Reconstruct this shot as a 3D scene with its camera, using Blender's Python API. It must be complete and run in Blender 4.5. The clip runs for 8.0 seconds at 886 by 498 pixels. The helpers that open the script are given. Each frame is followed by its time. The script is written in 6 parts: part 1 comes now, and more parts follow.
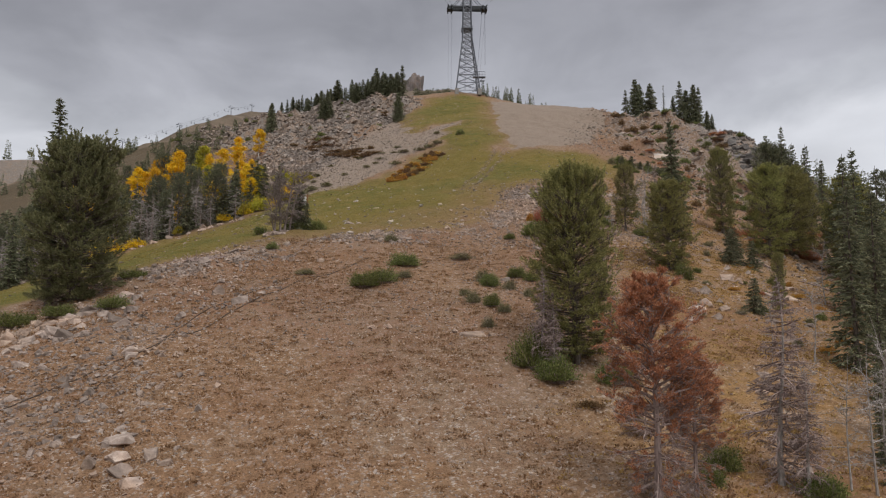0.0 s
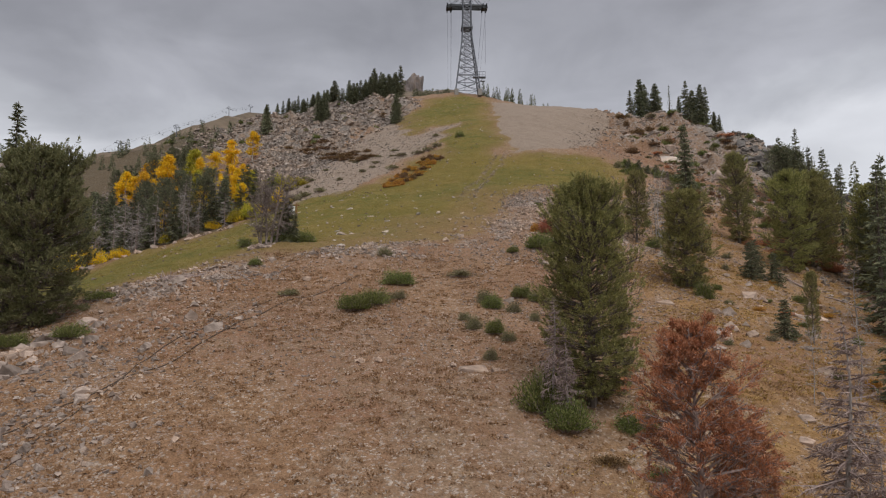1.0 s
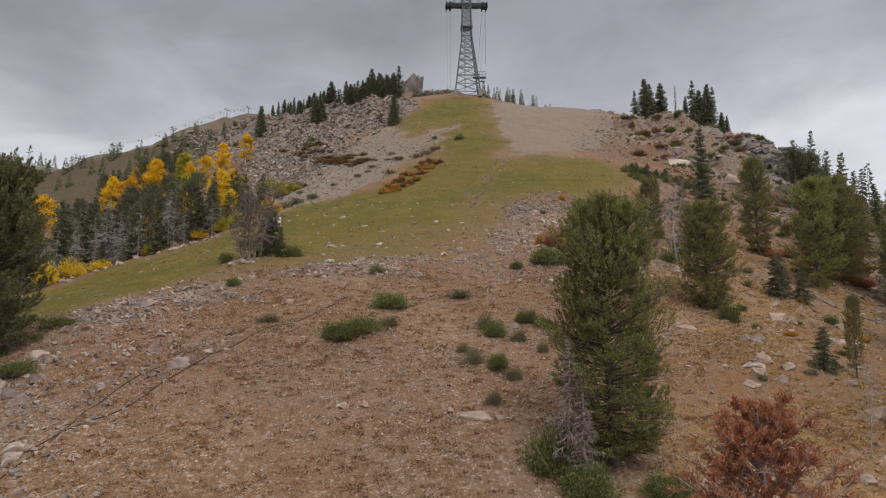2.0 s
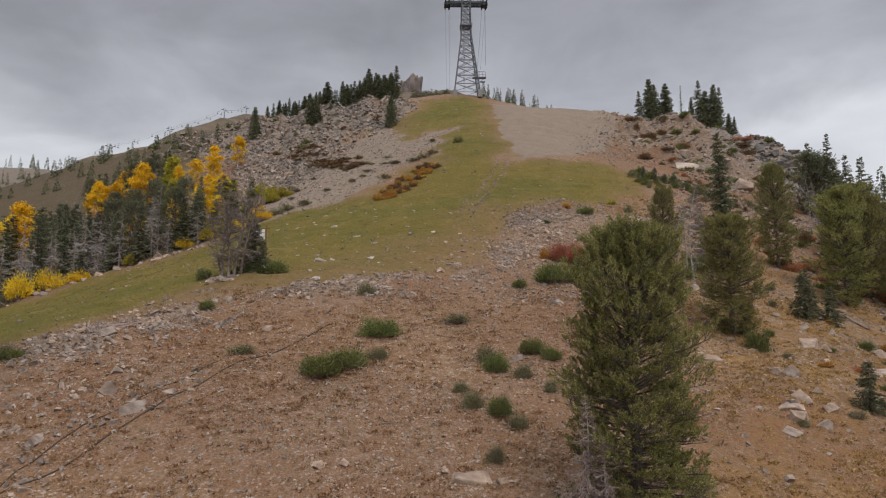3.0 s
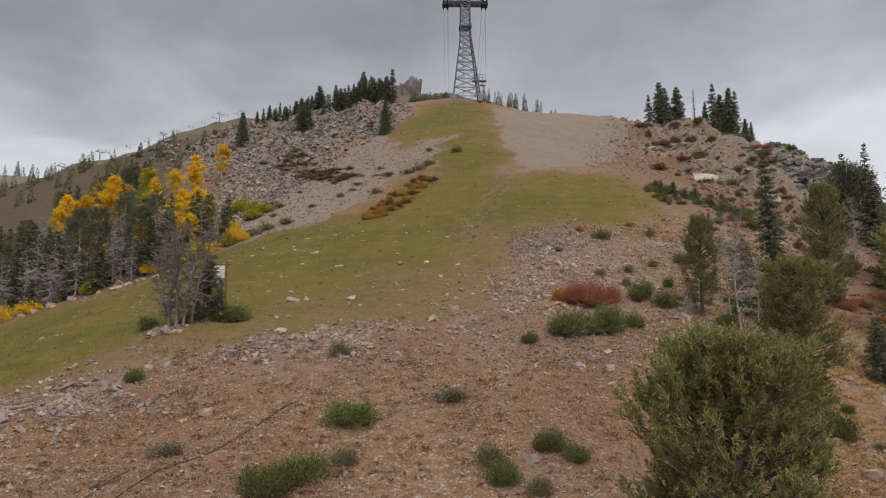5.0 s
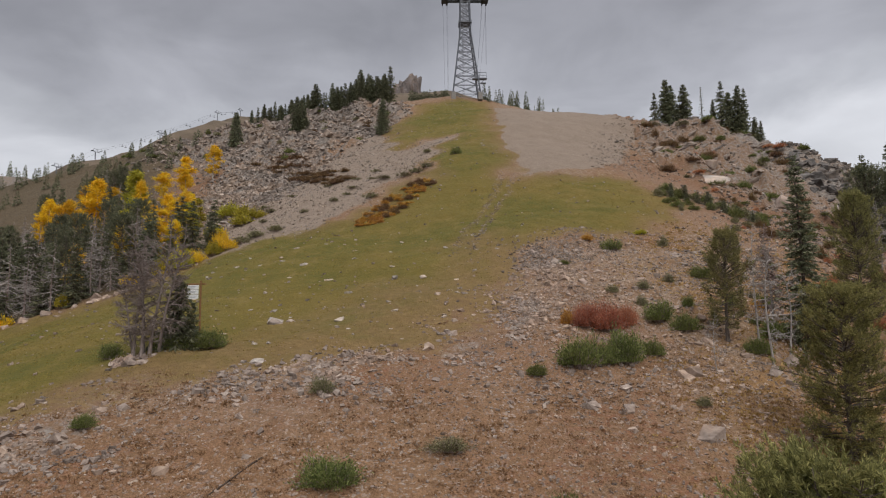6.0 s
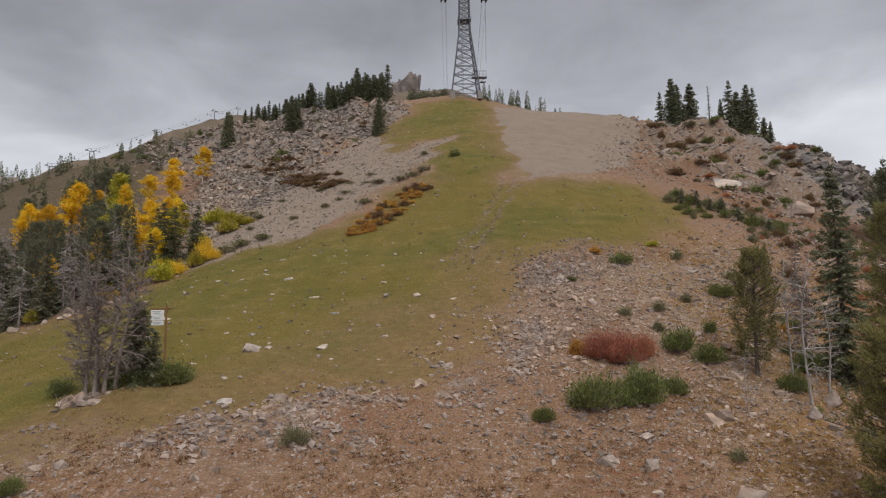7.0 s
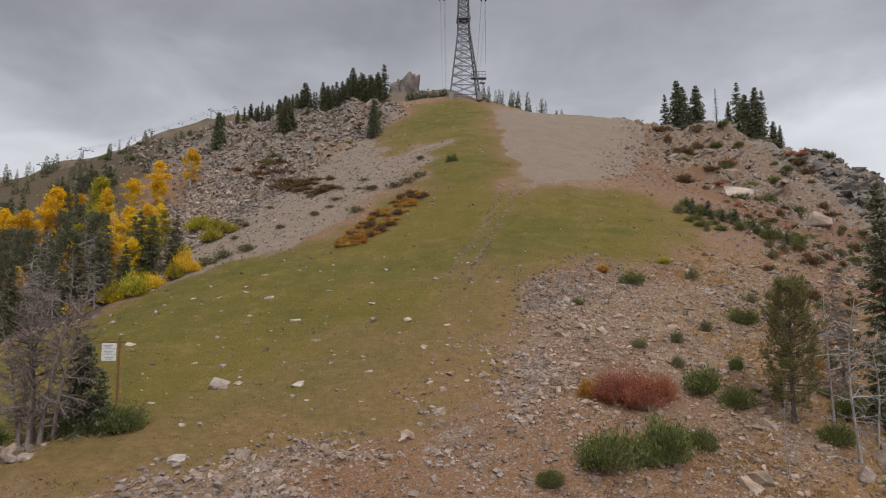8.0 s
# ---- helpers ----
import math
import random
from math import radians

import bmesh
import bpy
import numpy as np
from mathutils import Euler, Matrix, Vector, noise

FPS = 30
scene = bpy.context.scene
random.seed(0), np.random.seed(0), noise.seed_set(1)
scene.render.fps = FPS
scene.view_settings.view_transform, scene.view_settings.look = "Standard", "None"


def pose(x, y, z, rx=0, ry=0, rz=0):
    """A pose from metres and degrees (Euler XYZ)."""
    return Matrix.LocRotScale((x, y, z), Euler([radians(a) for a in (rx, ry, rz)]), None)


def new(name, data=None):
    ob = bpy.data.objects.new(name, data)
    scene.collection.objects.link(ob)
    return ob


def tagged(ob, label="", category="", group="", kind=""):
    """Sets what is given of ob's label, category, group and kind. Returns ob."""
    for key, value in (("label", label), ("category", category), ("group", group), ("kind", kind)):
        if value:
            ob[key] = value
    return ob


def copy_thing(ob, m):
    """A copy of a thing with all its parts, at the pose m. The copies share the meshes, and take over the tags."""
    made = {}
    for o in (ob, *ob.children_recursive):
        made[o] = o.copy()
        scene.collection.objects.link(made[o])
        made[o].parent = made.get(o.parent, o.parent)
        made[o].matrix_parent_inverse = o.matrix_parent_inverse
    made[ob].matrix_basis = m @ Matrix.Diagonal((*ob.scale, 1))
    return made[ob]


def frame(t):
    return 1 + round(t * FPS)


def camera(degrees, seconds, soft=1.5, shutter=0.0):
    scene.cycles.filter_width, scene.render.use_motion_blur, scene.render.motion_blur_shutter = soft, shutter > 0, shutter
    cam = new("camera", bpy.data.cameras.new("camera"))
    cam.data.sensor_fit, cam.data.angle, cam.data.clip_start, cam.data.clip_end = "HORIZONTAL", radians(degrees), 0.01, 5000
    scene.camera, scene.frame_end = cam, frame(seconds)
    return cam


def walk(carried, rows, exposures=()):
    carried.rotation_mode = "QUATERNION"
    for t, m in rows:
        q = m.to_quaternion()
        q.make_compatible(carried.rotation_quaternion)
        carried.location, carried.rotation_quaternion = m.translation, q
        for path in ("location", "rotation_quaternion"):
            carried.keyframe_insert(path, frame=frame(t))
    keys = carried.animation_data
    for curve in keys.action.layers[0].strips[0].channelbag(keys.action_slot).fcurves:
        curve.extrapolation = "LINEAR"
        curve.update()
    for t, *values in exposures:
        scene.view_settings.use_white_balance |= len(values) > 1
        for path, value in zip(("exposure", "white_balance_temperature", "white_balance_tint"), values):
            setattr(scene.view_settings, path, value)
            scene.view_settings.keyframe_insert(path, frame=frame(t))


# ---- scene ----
cam = camera(65.5, 8.0, soft=1.15)
METRES, EYE, TILT, LEAN, TURN = 60.0, 20.0, 7.0, 0.0, 0.0
ROWS = [
    (0.0, 0.0, 0.0, 0.0, 0.0, 0.0, 0.0),
    (0.5, 0.0028, 0.0588, 0.0154, 0.02, -0.0, 0.06),
    (1.0, 0.0054, 0.12, 0.0313, 0.04, 0.01, 0.14),
    (1.5, 0.0086, 0.1826, 0.0475, 0.08, 0.02, 0.25),
    (3.0, 0.019, 0.3642, 0.095, 0.09, 0.02, 0.34),
    (3.5, 0.0221, 0.4229, 0.1114, 0.08, 0.11, 0.37),
    (4.0, 0.0252, 0.4835, 0.1287, 0.09, 0.2, 0.38),
    (4.5, 0.028, 0.5434, 0.146, 0.1, 0.23, 0.41),
    (6.0, 0.0373, 0.721, 0.1955, 0.18, -0.02, 0.62),
    (6.5, 0.0408, 0.7806, 0.2118, 0.18, -0.1, 0.64),
    (7.0, 0.045, 0.841, 0.2281, 0.16, -0.16, 0.59),
    (7.5, 0.0494, 0.9031, 0.2452, 0.12, -0.19, 0.44),
    (8.0, 0.0539, 0.9635, 0.2618, 0.07, -0.17, 0.3),
]
walk(cam, [(t, pose(0, 0, EYE, TILT, LEAN, TURN) @ pose(METRES * x, METRES * y, METRES * z, 90 + pitch, roll, yaw)) for t, x, y, z, yaw, pitch, roll in ROWS])

# ---------------------------------------------------------------- sky and sun
world = bpy.data.worlds.new("overcast_sky")
scene.world = world
world.use_nodes = True
wn, wl = world.node_tree.nodes, world.node_tree.links
wn.clear()
SUN_ELEV, SUN_ROT = radians(48), radians(200)


def wnode(kind, **values):
    n = wn.new(kind)
    for k, v in values.items():
        n.inputs[k].default_value = v
    return n


w_out = wn.new("ShaderNodeOutputWorld")
w_bg = wn.new("ShaderNodeBackground")
w_co = wn.new("ShaderNodeTexCoord")
w_sky = wn.new("ShaderNodeTexSky")
w_sky.sky_type = "NISHITA"
w_sky.sun_disc = False
w_sky.sun_elevation, w_sky.sun_rotation = SUN_ELEV, SUN_ROT
w_sky.altitude = 2500
w_dim = wn.new("ShaderNodeVectorMath")
w_dim.operation = "SCALE"
w_dim.inputs["Scale"].default_value = 0.10
wl.new(w_sky.outputs[0], w_dim.inputs[0])
w_sep = wn.new("ShaderNodeSeparateXYZ")
wl.new(w_co.outputs["Generated"], w_sep.inputs[0])
# cloud deck: brighter at the rim of the sky and again towards the zenith
w_deck = wn.new("ShaderNodeValToRGB")
w_deck.color_ramp.interpolation = "EASE"
stops = w_deck.color_ramp.elements
stops[0].position, stops[0].color = 0.0, (0.34, 0.34, 0.35, 1)
stops[1].position, stops[1].color = 1.0, (1.55, 1.55, 1.58, 1)
for at, c in ((0.15, (0.72, 0.73, 0.765, 1)), (0.22, (0.68, 0.69, 0.73, 1)), (0.28, (0.52, 0.53, 0.57, 1)), (0.33, (0.43, 0.435, 0.475, 1)),
              (0.42, (0.335, 0.338, 0.372, 1)), (0.52, (0.32, 0.323, 0.357, 1)), (0.68, (0.5, 0.505, 0.535, 1)), (0.82, (1.1, 1.1, 1.13, 1))):
    stops.new(at).color = c
w_map = wn.new("ShaderNodeMapping")
w_map.inputs["Scale"].default_value = (1.5, 1.0, 2.9)
wl.new(w_co.outputs["Generated"], w_map.inputs[0])
w_big = wnode("ShaderNodeTexNoise", Scale=2.2, Detail=7.0, Roughness=0.52, Distortion=0.5)
wl.new(w_map.outputs[0], w_big.inputs["Vector"])
w_fine = wnode("ShaderNodeTexNoise", Scale=3.6, Detail=5.0, Roughness=0.5, Distortion=0.4)
wl.new(w_map.outputs[0], w_fine.inputs["Vector"])
# the deck's height in the sky wobbles with the large clouds
w_shift = wn.new("ShaderNodeMath")
w_shift.operation = "MULTIPLY_ADD"
w_shift.inputs[1].default_value = 0.26
wl.new(w_big.outputs[0], w_shift.inputs[0])
w_up = wn.new("ShaderNodeMath")
w_up.operation = "ADD"
w_up.inputs[1].default_value = -0.13
wl.new(w_sep.outputs["Z"], w_up.inputs[0])
wl.new(w_up.outputs[0], w_shift.inputs[2])
wl.new(w_shift.outputs[0], w_deck.inputs[0])
w_tone = wn.new("ShaderNodeMapRange")
w_tone.inputs["From Min"].default_value, w_tone.inputs["From Max"].default_value = 0.3, 0.7
w_tone.inputs["To Min"].default_value, w_tone.inputs["To Max"].default_value = 0.86, 1.17
w_side = wn.new("ShaderNodeMath")
w_side.operation = "MULTIPLY_ADD"
w_side.inputs[1].default_value = 0.13
wl.new(w_sep.outputs["X"], w_side.inputs[0])
wl.new(w_fine.outputs[0], w_side.inputs[2])
wl.new(w_side.outputs[0], w_tone.inputs[0])
w_tone.clamp = False
w_mul = wn.new("ShaderNodeVectorMath")
w_mul.operation = "SCALE"
wl.new(w_deck.outputs[0], w_mul.inputs[0])
wl.new(w_tone.outputs[0], w_mul.inputs["Scale"])
w_mix = wn.new("ShaderNodeMix")
w_mix.data_type = "RGBA"
w_mix.inputs["Factor"].default_value = 0.93
wl.new(w_dim.outputs[0], w_mix.inputs["A"])
wl.new(w_mul.outputs[0], w_mix.inputs["B"])
wl.new(w_mix.outputs["Result"], w_bg.inputs["Color"])
w_bg.inputs["Strength"].default_value = 1.0
wl.new(w_bg.outputs[0], w_out.inputs[0])

sun_data = bpy.data.lights.new("sun", "SUN")
sun_data.energy, sun_data.angle, sun_data.color = 1.62, radians(25), (1.0, 0.97, 0.92)
sun = new("sun", sun_data)
sun.matrix_world = pose(0, 0, 300, 40, 0, 20)


# ---------------------------------------------------------------- materials
def material(name, rough=0.9):
    m = bpy.data.materials.new(name)
    m.use_nodes = True
    nt = m.node_tree
    bsdf = nt.nodes["Principled BSDF"]
    bsdf.inputs["Roughness"].default_value = rough
    bsdf.inputs["Specular IOR Level"].default_value = 0.25
    return m, nt.nodes, nt.links, bsdf


def ramp(nodes, links, source, *marks):
    r = nodes.new("ShaderNodeValToRGB")
    el = r.color_ramp.elements
    el[0].position, el[0].color = marks[0][0], (*marks[0][1], 1)
    el[1].position, el[1].color = marks[-1][0], (*marks[-1][1], 1)
    for at, c in marks[1:-1]:
        el.new(at).color = (*c, 1)
    links.new(source, r.inputs[0])
    return r.outputs[0]


def noise_tex(nodes, links, scale, detail=4.0, rough=0.55, vector=None, distort=0.0):
    n = nodes.new("ShaderNodeTexNoise")
    n.inputs["Scale"].default_value, n.inputs["Detail"].default_value = scale, detail
    n.inputs["Roughness"].default_value, n.inputs["Distortion"].default_value = rough, distort
    if vector:
        links.new(vector, n.inputs["Vector"])
    return n.outputs[0]


def mixed(nodes, links, fac, a, b, blend="MIX"):
    n = nodes.new("ShaderNodeMix")
    n.data_type, n.blend_type = "RGBA", blend
    for key, v in (("Factor", fac), ("A", a), ("B", b)):
        if isinstance(v, (float, int)):
            n.inputs[key].default_value = v
        elif isinstance(v, tuple):
            n.inputs[key].default_value = (*v, 1)
        else:
            links.new(v, n.inputs[key])
    return n.outputs["Result"]


def arith(nodes, links, op, a, b=0.5, clamp=False):
    n = nodes.new("ShaderNodeMath")
    n.operation, n.use_clamp = op, clamp
    for i, v in enumerate((a, b)):
        if isinstance(v, (float, int)):
            n.inputs[i].default_value = v
        else:
            links.new(v, n.inputs[i])
    return n.outputs[0]


def bump(nodes, links, bsdf, height, strength, distance):
    n = nodes.new("ShaderNodeBump")
    n.inputs["Strength"].default_value, n.inputs["Distance"].default_value = strength, distance
    links.new(height, n.inputs["Height"])
    links.new(n.outputs[0], bsdf.inputs["Normal"])


def foliage(name, dark, mid, light, rough=0.75, through_light=0.0):
    """Needles and leaves: every blade has its own tone, every plant a slight shift."""
    m, n, l, b = material(name, rough)
    geo = n.new("ShaderNodeNewGeometry")
    info = n.new("ShaderNodeObjectInfo")
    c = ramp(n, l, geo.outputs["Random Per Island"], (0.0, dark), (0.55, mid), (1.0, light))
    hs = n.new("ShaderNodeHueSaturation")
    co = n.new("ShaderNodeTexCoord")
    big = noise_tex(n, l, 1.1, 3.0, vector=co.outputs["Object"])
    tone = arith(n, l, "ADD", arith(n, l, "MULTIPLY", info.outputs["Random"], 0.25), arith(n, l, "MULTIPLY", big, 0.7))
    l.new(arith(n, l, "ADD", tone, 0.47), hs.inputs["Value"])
    hue = arith(n, l, "ADD", arith(n, l, "MULTIPLY", info.outputs["Random"], 0.024), 0.488)
    l.new(hue, hs.inputs["Hue"])
    l.new(c, hs.inputs["Color"])
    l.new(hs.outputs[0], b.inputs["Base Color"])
    if through_light:
        b.inputs["Subsurface Weight"].default_value = 0.0
        tr = n.new("ShaderNodeBsdfTranslucent")
        l.new(hs.outputs[0], tr.inputs[0])
        mx = n.new("ShaderNodeMixShader")
        mx.inputs[0].default_value = through_light
        l.new(b.outputs[0], mx.inputs[1])
        l.new(tr.outputs[0], mx.inputs[2])
        l.new(mx.outputs[0], n["Material Output"].inputs[0])
    return m


def bark(name, dark, light, scale=3.0):
    m, n, l, b = material(name, 0.92)
    co = n.new("ShaderNodeTexCoord")
    mp = n.new("ShaderNodeMapping")
    mp.inputs["Scale"].default_value = (1, 1, 0.25)
    l.new(co.outputs["Object"], mp.inputs[0])
    f = noise_tex(n, l, scale * 3, 5.0, vector=mp.outputs[0])
    c = ramp(n, l, f, (0.3, dark), (0.7, light))
    l.new(c, b.inputs["Base Color"])
    bump(n, l, b, f, 0.6, 0.03)
    return m


def stone(name, dark, mid, light, lichen=(0.22, 0.2, 0.15)):
    m, n, l, b = material(name, 0.9)
    co = n.new("ShaderNodeTexCoord")
    info = n.new("ShaderNodeObjectInfo")
    geo = n.new("ShaderNodeNewGeometry")
    big = noise_tex(n, l, 0.9, 6.0, 0.6, co.outputs["Object"], 0.4)
    fine = noise_tex(n, l, 9.0, 6.0, 0.65, co.outputs["Object"])
    c = ramp(n, l, big, (0.36, dark), (0.5, mid), (0.66, light))
    c = mixed(n, l, ramp(n, l, fine, (0.52, (0, 0, 0)), (0.68, (0.7, 0.7, 0.7))), c, lichen)
    beds = noise_tex(n, l, 0.07, 4.0, 0.6, geo.outputs["Position"], 0.6)
    c = mixed(n, l, 0.8, c, ramp(n, l, beds, (0.36, (0.62, 0.60, 0.60)), (0.48, (0.95, 0.94, 0.95)), (0.56, (1.12, 0.98, 0.86)), (0.66, (0.82, 0.80, 0.81))), "MULTIPLY")
    hs = n.new("ShaderNodeHueSaturation")
    l.new(c, hs.inputs["Color"])
    both = arith(n, l, "ADD", info.outputs["Random"], geo.outputs["Random Per Island"])
    l.new(arith(n, l, "ADD", arith(n, l, "MULTIPLY", both, 0.36), 0.54), hs.inputs["Value"])
    l.new(hs.outputs[0], b.inputs["Base Color"])
    bump(n, l, b, arith(n, l, "ADD", big, arith(n, l, "MULTIPLY", fine, 0.4)), 0.7, 0.12)
    return m


def plain(name, colour, rough=0.6, metal=0.0, wear=0.25):
    m, n, l, b = material(name, rough)
    co = n.new("ShaderNodeTexCoord")
    f = noise_tex(n, l, 2.5, 6.0, 0.6, co.outputs["Object"])
    low = tuple(v * (1 - wear) for v in colour)
    l.new(ramp(n, l, f, (0.35, low), (0.65, colour)), b.inputs["Base Color"])
    b.inputs["Metallic"].default_value = metal
    return m


def ground_material():
    """Soil, gravel, turf and rock by the cover laid over the hillside."""
    m, n, l, b = material("hillside", 0.95)
    co = n.new("ShaderNodeTexCoord").outputs["Object"]
    cov = n.new("ShaderNodeAttribute")
    cov.attribute_name = "cover"
    sep = n.new("ShaderNodeSeparateColor")
    l.new(cov.outputs["Color"], sep.inputs[0])
    cov2 = n.new("ShaderNodeAttribute")
    cov2.attribute_name = "cover_more"
    sep2 = n.new("ShaderNodeSeparateColor")
    l.new(cov2.outputs["Color"], sep2.inputs[0])
    n_huge = noise_tex(n, l, 0.045, 4.0, 0.55, co)
    n_big = noise_tex(n, l, 0.35, 5.0, 0.6, co)
    n_mid = noise_tex(n, l, 1.6, 5.0, 0.6, co, 0.3)
    n_fine = noise_tex(n, l, 7.0, 4.0, 0.65, co)
    vor = n.new("ShaderNodeTexVoronoi")
    vor.inputs["Scale"].default_value = 5.5
    l.new(co, vor.inputs["Vector"])
    chip = n.new("ShaderNodeSeparateColor")
    l.new(vor.outputs["Color"], chip.inputs[0])
    # bare soil with chips of pinkish granite
    soil = ramp(n, l, n_mid, (0.25, (0.15, 0.092, 0.055)), (0.5, (0.24, 0.16, 0.104)), (0.75, (0.325, 0.24, 0.17)))
    soil = mixed(n, l, ramp(n, l, n_big, (0.4, (0, 0, 0)), (0.62, (0.65, 0.65, 0.65))), soil, (0.20, 0.105, 0.058))
    soil = mixed(n, l, ramp(n, l, n_huge, (0.44, (0, 0, 0)), (0.58, (0.7, 0.7, 0.7))), soil, ramp(n, l, n_mid, (0.3, (0.17, 0.09, 0.045)), (0.7, (0.31, 0.185, 0.10))))
    chips = ramp(n, l, chip.outputs[0], (0.0, (0.20, 0.15, 0.12)), (0.5, (0.33, 0.26, 0.21)), (1.0, (0.42, 0.36, 0.31)))
    soil = mixed(n, l, ramp(n, l, arith(n, l, "MULTIPLY", chip.outputs[1], n_mid), (0.36, (0, 0, 0)), (0.42, (0.85, 0.85, 0.85))), soil, chips)
    # ochre dry grass and russet low leaves
    gold = ramp(n, l, n_mid, (0.3, (0.17, 0.095, 0.036)), (0.6, (0.30, 0.17, 0.066)), (0.8, (0.385, 0.25, 0.115)))
    soil = mixed(n, l, 0.6, soil, ramp(n, l, n_fine, (0.32, (0.45, 0.43, 0.41)), (0.5, (1.0, 1.0, 1.0)), (0.7, (1.5, 1.5, 1.5))), "MULTIPLY")
    soil = mixed(n, l, arith(n, l, "MULTIPLY", sep2.outputs[0], ramp(n, l, n_big, (0.42, (0.05, 0.05, 0.05)), (0.58, (0.85, 0.85, 0.85)))), soil, gold)
    russet = ramp(n, l, n_fine, (0.3, (0.13, 0.06, 0.035)), (0.7, (0.27, 0.135, 0.072)))
    soil = mixed(n, l, arith(n, l, "MULTIPLY", sep2.outputs[1], ramp(n, l, n_mid, (0.42, (0, 0, 0)), (0.6, (1, 1, 1)))), soil, russet)
    # turf
    turf = ramp(n, l, n_big, (0.25, (0.098, 0.097, 0.018)), (0.5, (0.138, 0.117, 0.022)), (0.75, (0.188, 0.139, 0.031)))
    turf = mixed(n, l, ramp(n, l, n_huge, (0.42, (0, 0, 0)), (0.6, (0.55, 0.55, 0.55))), turf, (0.215, 0.145, 0.036))
    turf = mixed(n, l, 0.7, turf, ramp(n, l, n_fine, (0.3, (0.3, 0.3, 0.3)), (0.7, (1.35, 1.35, 1.35))), "MULTIPLY")
    edge = arith(n, l, "MULTIPLY", arith(n, l, "SUBTRACT", 1.0, sep.outputs[0]), 1.5, True)
    turf = mixed(n, l, arith(n, l, "MULTIPLY", edge, 0.95), turf, ramp(n, l, n_mid, (0.3, (0.16, 0.092, 0.042)), (0.7, (0.26, 0.165, 0.075))))
    turf = mixed(n, l, ramp(n, l, arith(n, l, "MULTIPLY", n_big, n_mid), (0.29, (0, 0, 0)), (0.4, (0.4, 0.4, 0.4))), turf, (0.25, 0.18, 0.08))
    turf = mixed(n, l, arith(n, l, "MULTIPLY", cov.outputs["Alpha"], ramp(n, l, n_big, (0.35, (0.5, 0.5, 0.5)), (0.55, (1, 1, 1)))), turf, ramp(n, l, n_mid, (0.3, (0.15, 0.092, 0.04)), (0.7, (0.245, 0.158, 0.07))))
    c = mixed(n, l, ramp(n, l, arith(n, l, "ADD", sep.outputs[0], arith(n, l, "MULTIPLY", arith(n, l, "SUBTRACT", n_mid, 0.5), 0.9)),
                         (0.38, (0, 0, 0)), (0.62, (1, 1, 1))), soil, turf)
    # fine grey-brown scree
    scree = ramp(n, l, n_fine, (0.3, (0.185, 0.138, 0.105)), (0.55, (0.265, 0.205, 0.16)), (0.8, (0.37, 0.305, 0.25)))
    scree = mixed(n, l, 0.35, scree, ramp(n, l, n_big, (0.3, (0.75, 0.72, 0.7)), (0.7, (1.2, 1.2, 1.2))), "MULTIPLY")
    c = mixed(n, l, ramp(n, l, arith(n, l, "ADD", sep.outputs[1], arith(n, l, "MULTIPLY", arith(n, l, "SUBTRACT", n_mid, 0.5), 0.5)),
                         (0.4, (0, 0, 0)), (0.6, (1, 1, 1))), c, scree)
    # rock
    rock = ramp(n, l, n_mid, (0.28, (0.09, 0.075, 0.065)), (0.5, (0.21, 0.178, 0.155)), (0.72, (0.34, 0.30, 0.265)))
    rock = mixed(n, l, ramp(n, l, n_big, (0.48, (0, 0, 0)), (0.65, (0.55, 0.55, 0.55))), rock, (0.30, 0.19, 0.12))
    c = mixed(n, l, ramp(n, l, arith(n, l, "ADD", sep.outputs[2], arith(n, l, "MULTIPLY", arith(n, l, "SUBTRACT", n_mid, 0.5), 0.8)),
                         (0.4, (0, 0, 0)), (0.6, (1, 1, 1))), c, rock)
    # far slopes: brown alpine turf
    c = mixed(n, l, sep2.outputs[2], c, ramp(n, l, n_huge, (0.35, (0.10, 0.075, 0.052)), (0.65, (0.175, 0.132, 0.094))))
    # needle litter under the woods
    litter = ramp(n, l, n_mid, (0.3, (0.045, 0.036, 0.022)), (0.7, (0.115, 0.088, 0.05)))
    c = mixed(n, l, cov2.outputs["Alpha"], c, litter)
    l.new(c, b.inputs["Base Color"])
    h = arith(n, l, "ADD", n_mid, arith(n, l, "MULTIPLY", n_fine, 0.35))
    h = arith(n, l, "ADD", h, arith(n, l, "MULTIPLY", vor.outputs["Distance"], -0.5))
    bump(n, l, b, h, 1.0, 0.2)
    return m


M_GROUND = ground_material()
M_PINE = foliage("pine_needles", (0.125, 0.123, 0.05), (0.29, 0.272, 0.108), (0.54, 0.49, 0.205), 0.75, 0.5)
# pine needles again, lightened to stand in for light on crowns seen from above
M_LITPINE = foliage("lit_pine_needles", (0.14, 0.139, 0.052), (0.325, 0.308, 0.115), (0.56, 0.51, 0.205), 0.75, 0.52)
M_BROWN = foliage("brown_mats", (0.10, 0.058, 0.03), (0.19, 0.112, 0.055), (0.29, 0.185, 0.095), 0.85, 0.2)
M_FIR = foliage("fir_needles", (0.096, 0.103, 0.066), (0.19, 0.197, 0.12), (0.33, 0.327, 0.195), 0.75, 0.46)
M_RUST = foliage("dead_needles", (0.29, 0.108, 0.056), (0.47, 0.19, 0.105), (0.58, 0.30, 0.185), 0.8, 0.3)
M_BOUGH = foliage("broad_boughs", (0.14, 0.15, 0.074), (0.26, 0.268, 0.13), (0.41, 0.405, 0.2), 0.75, 0.46)
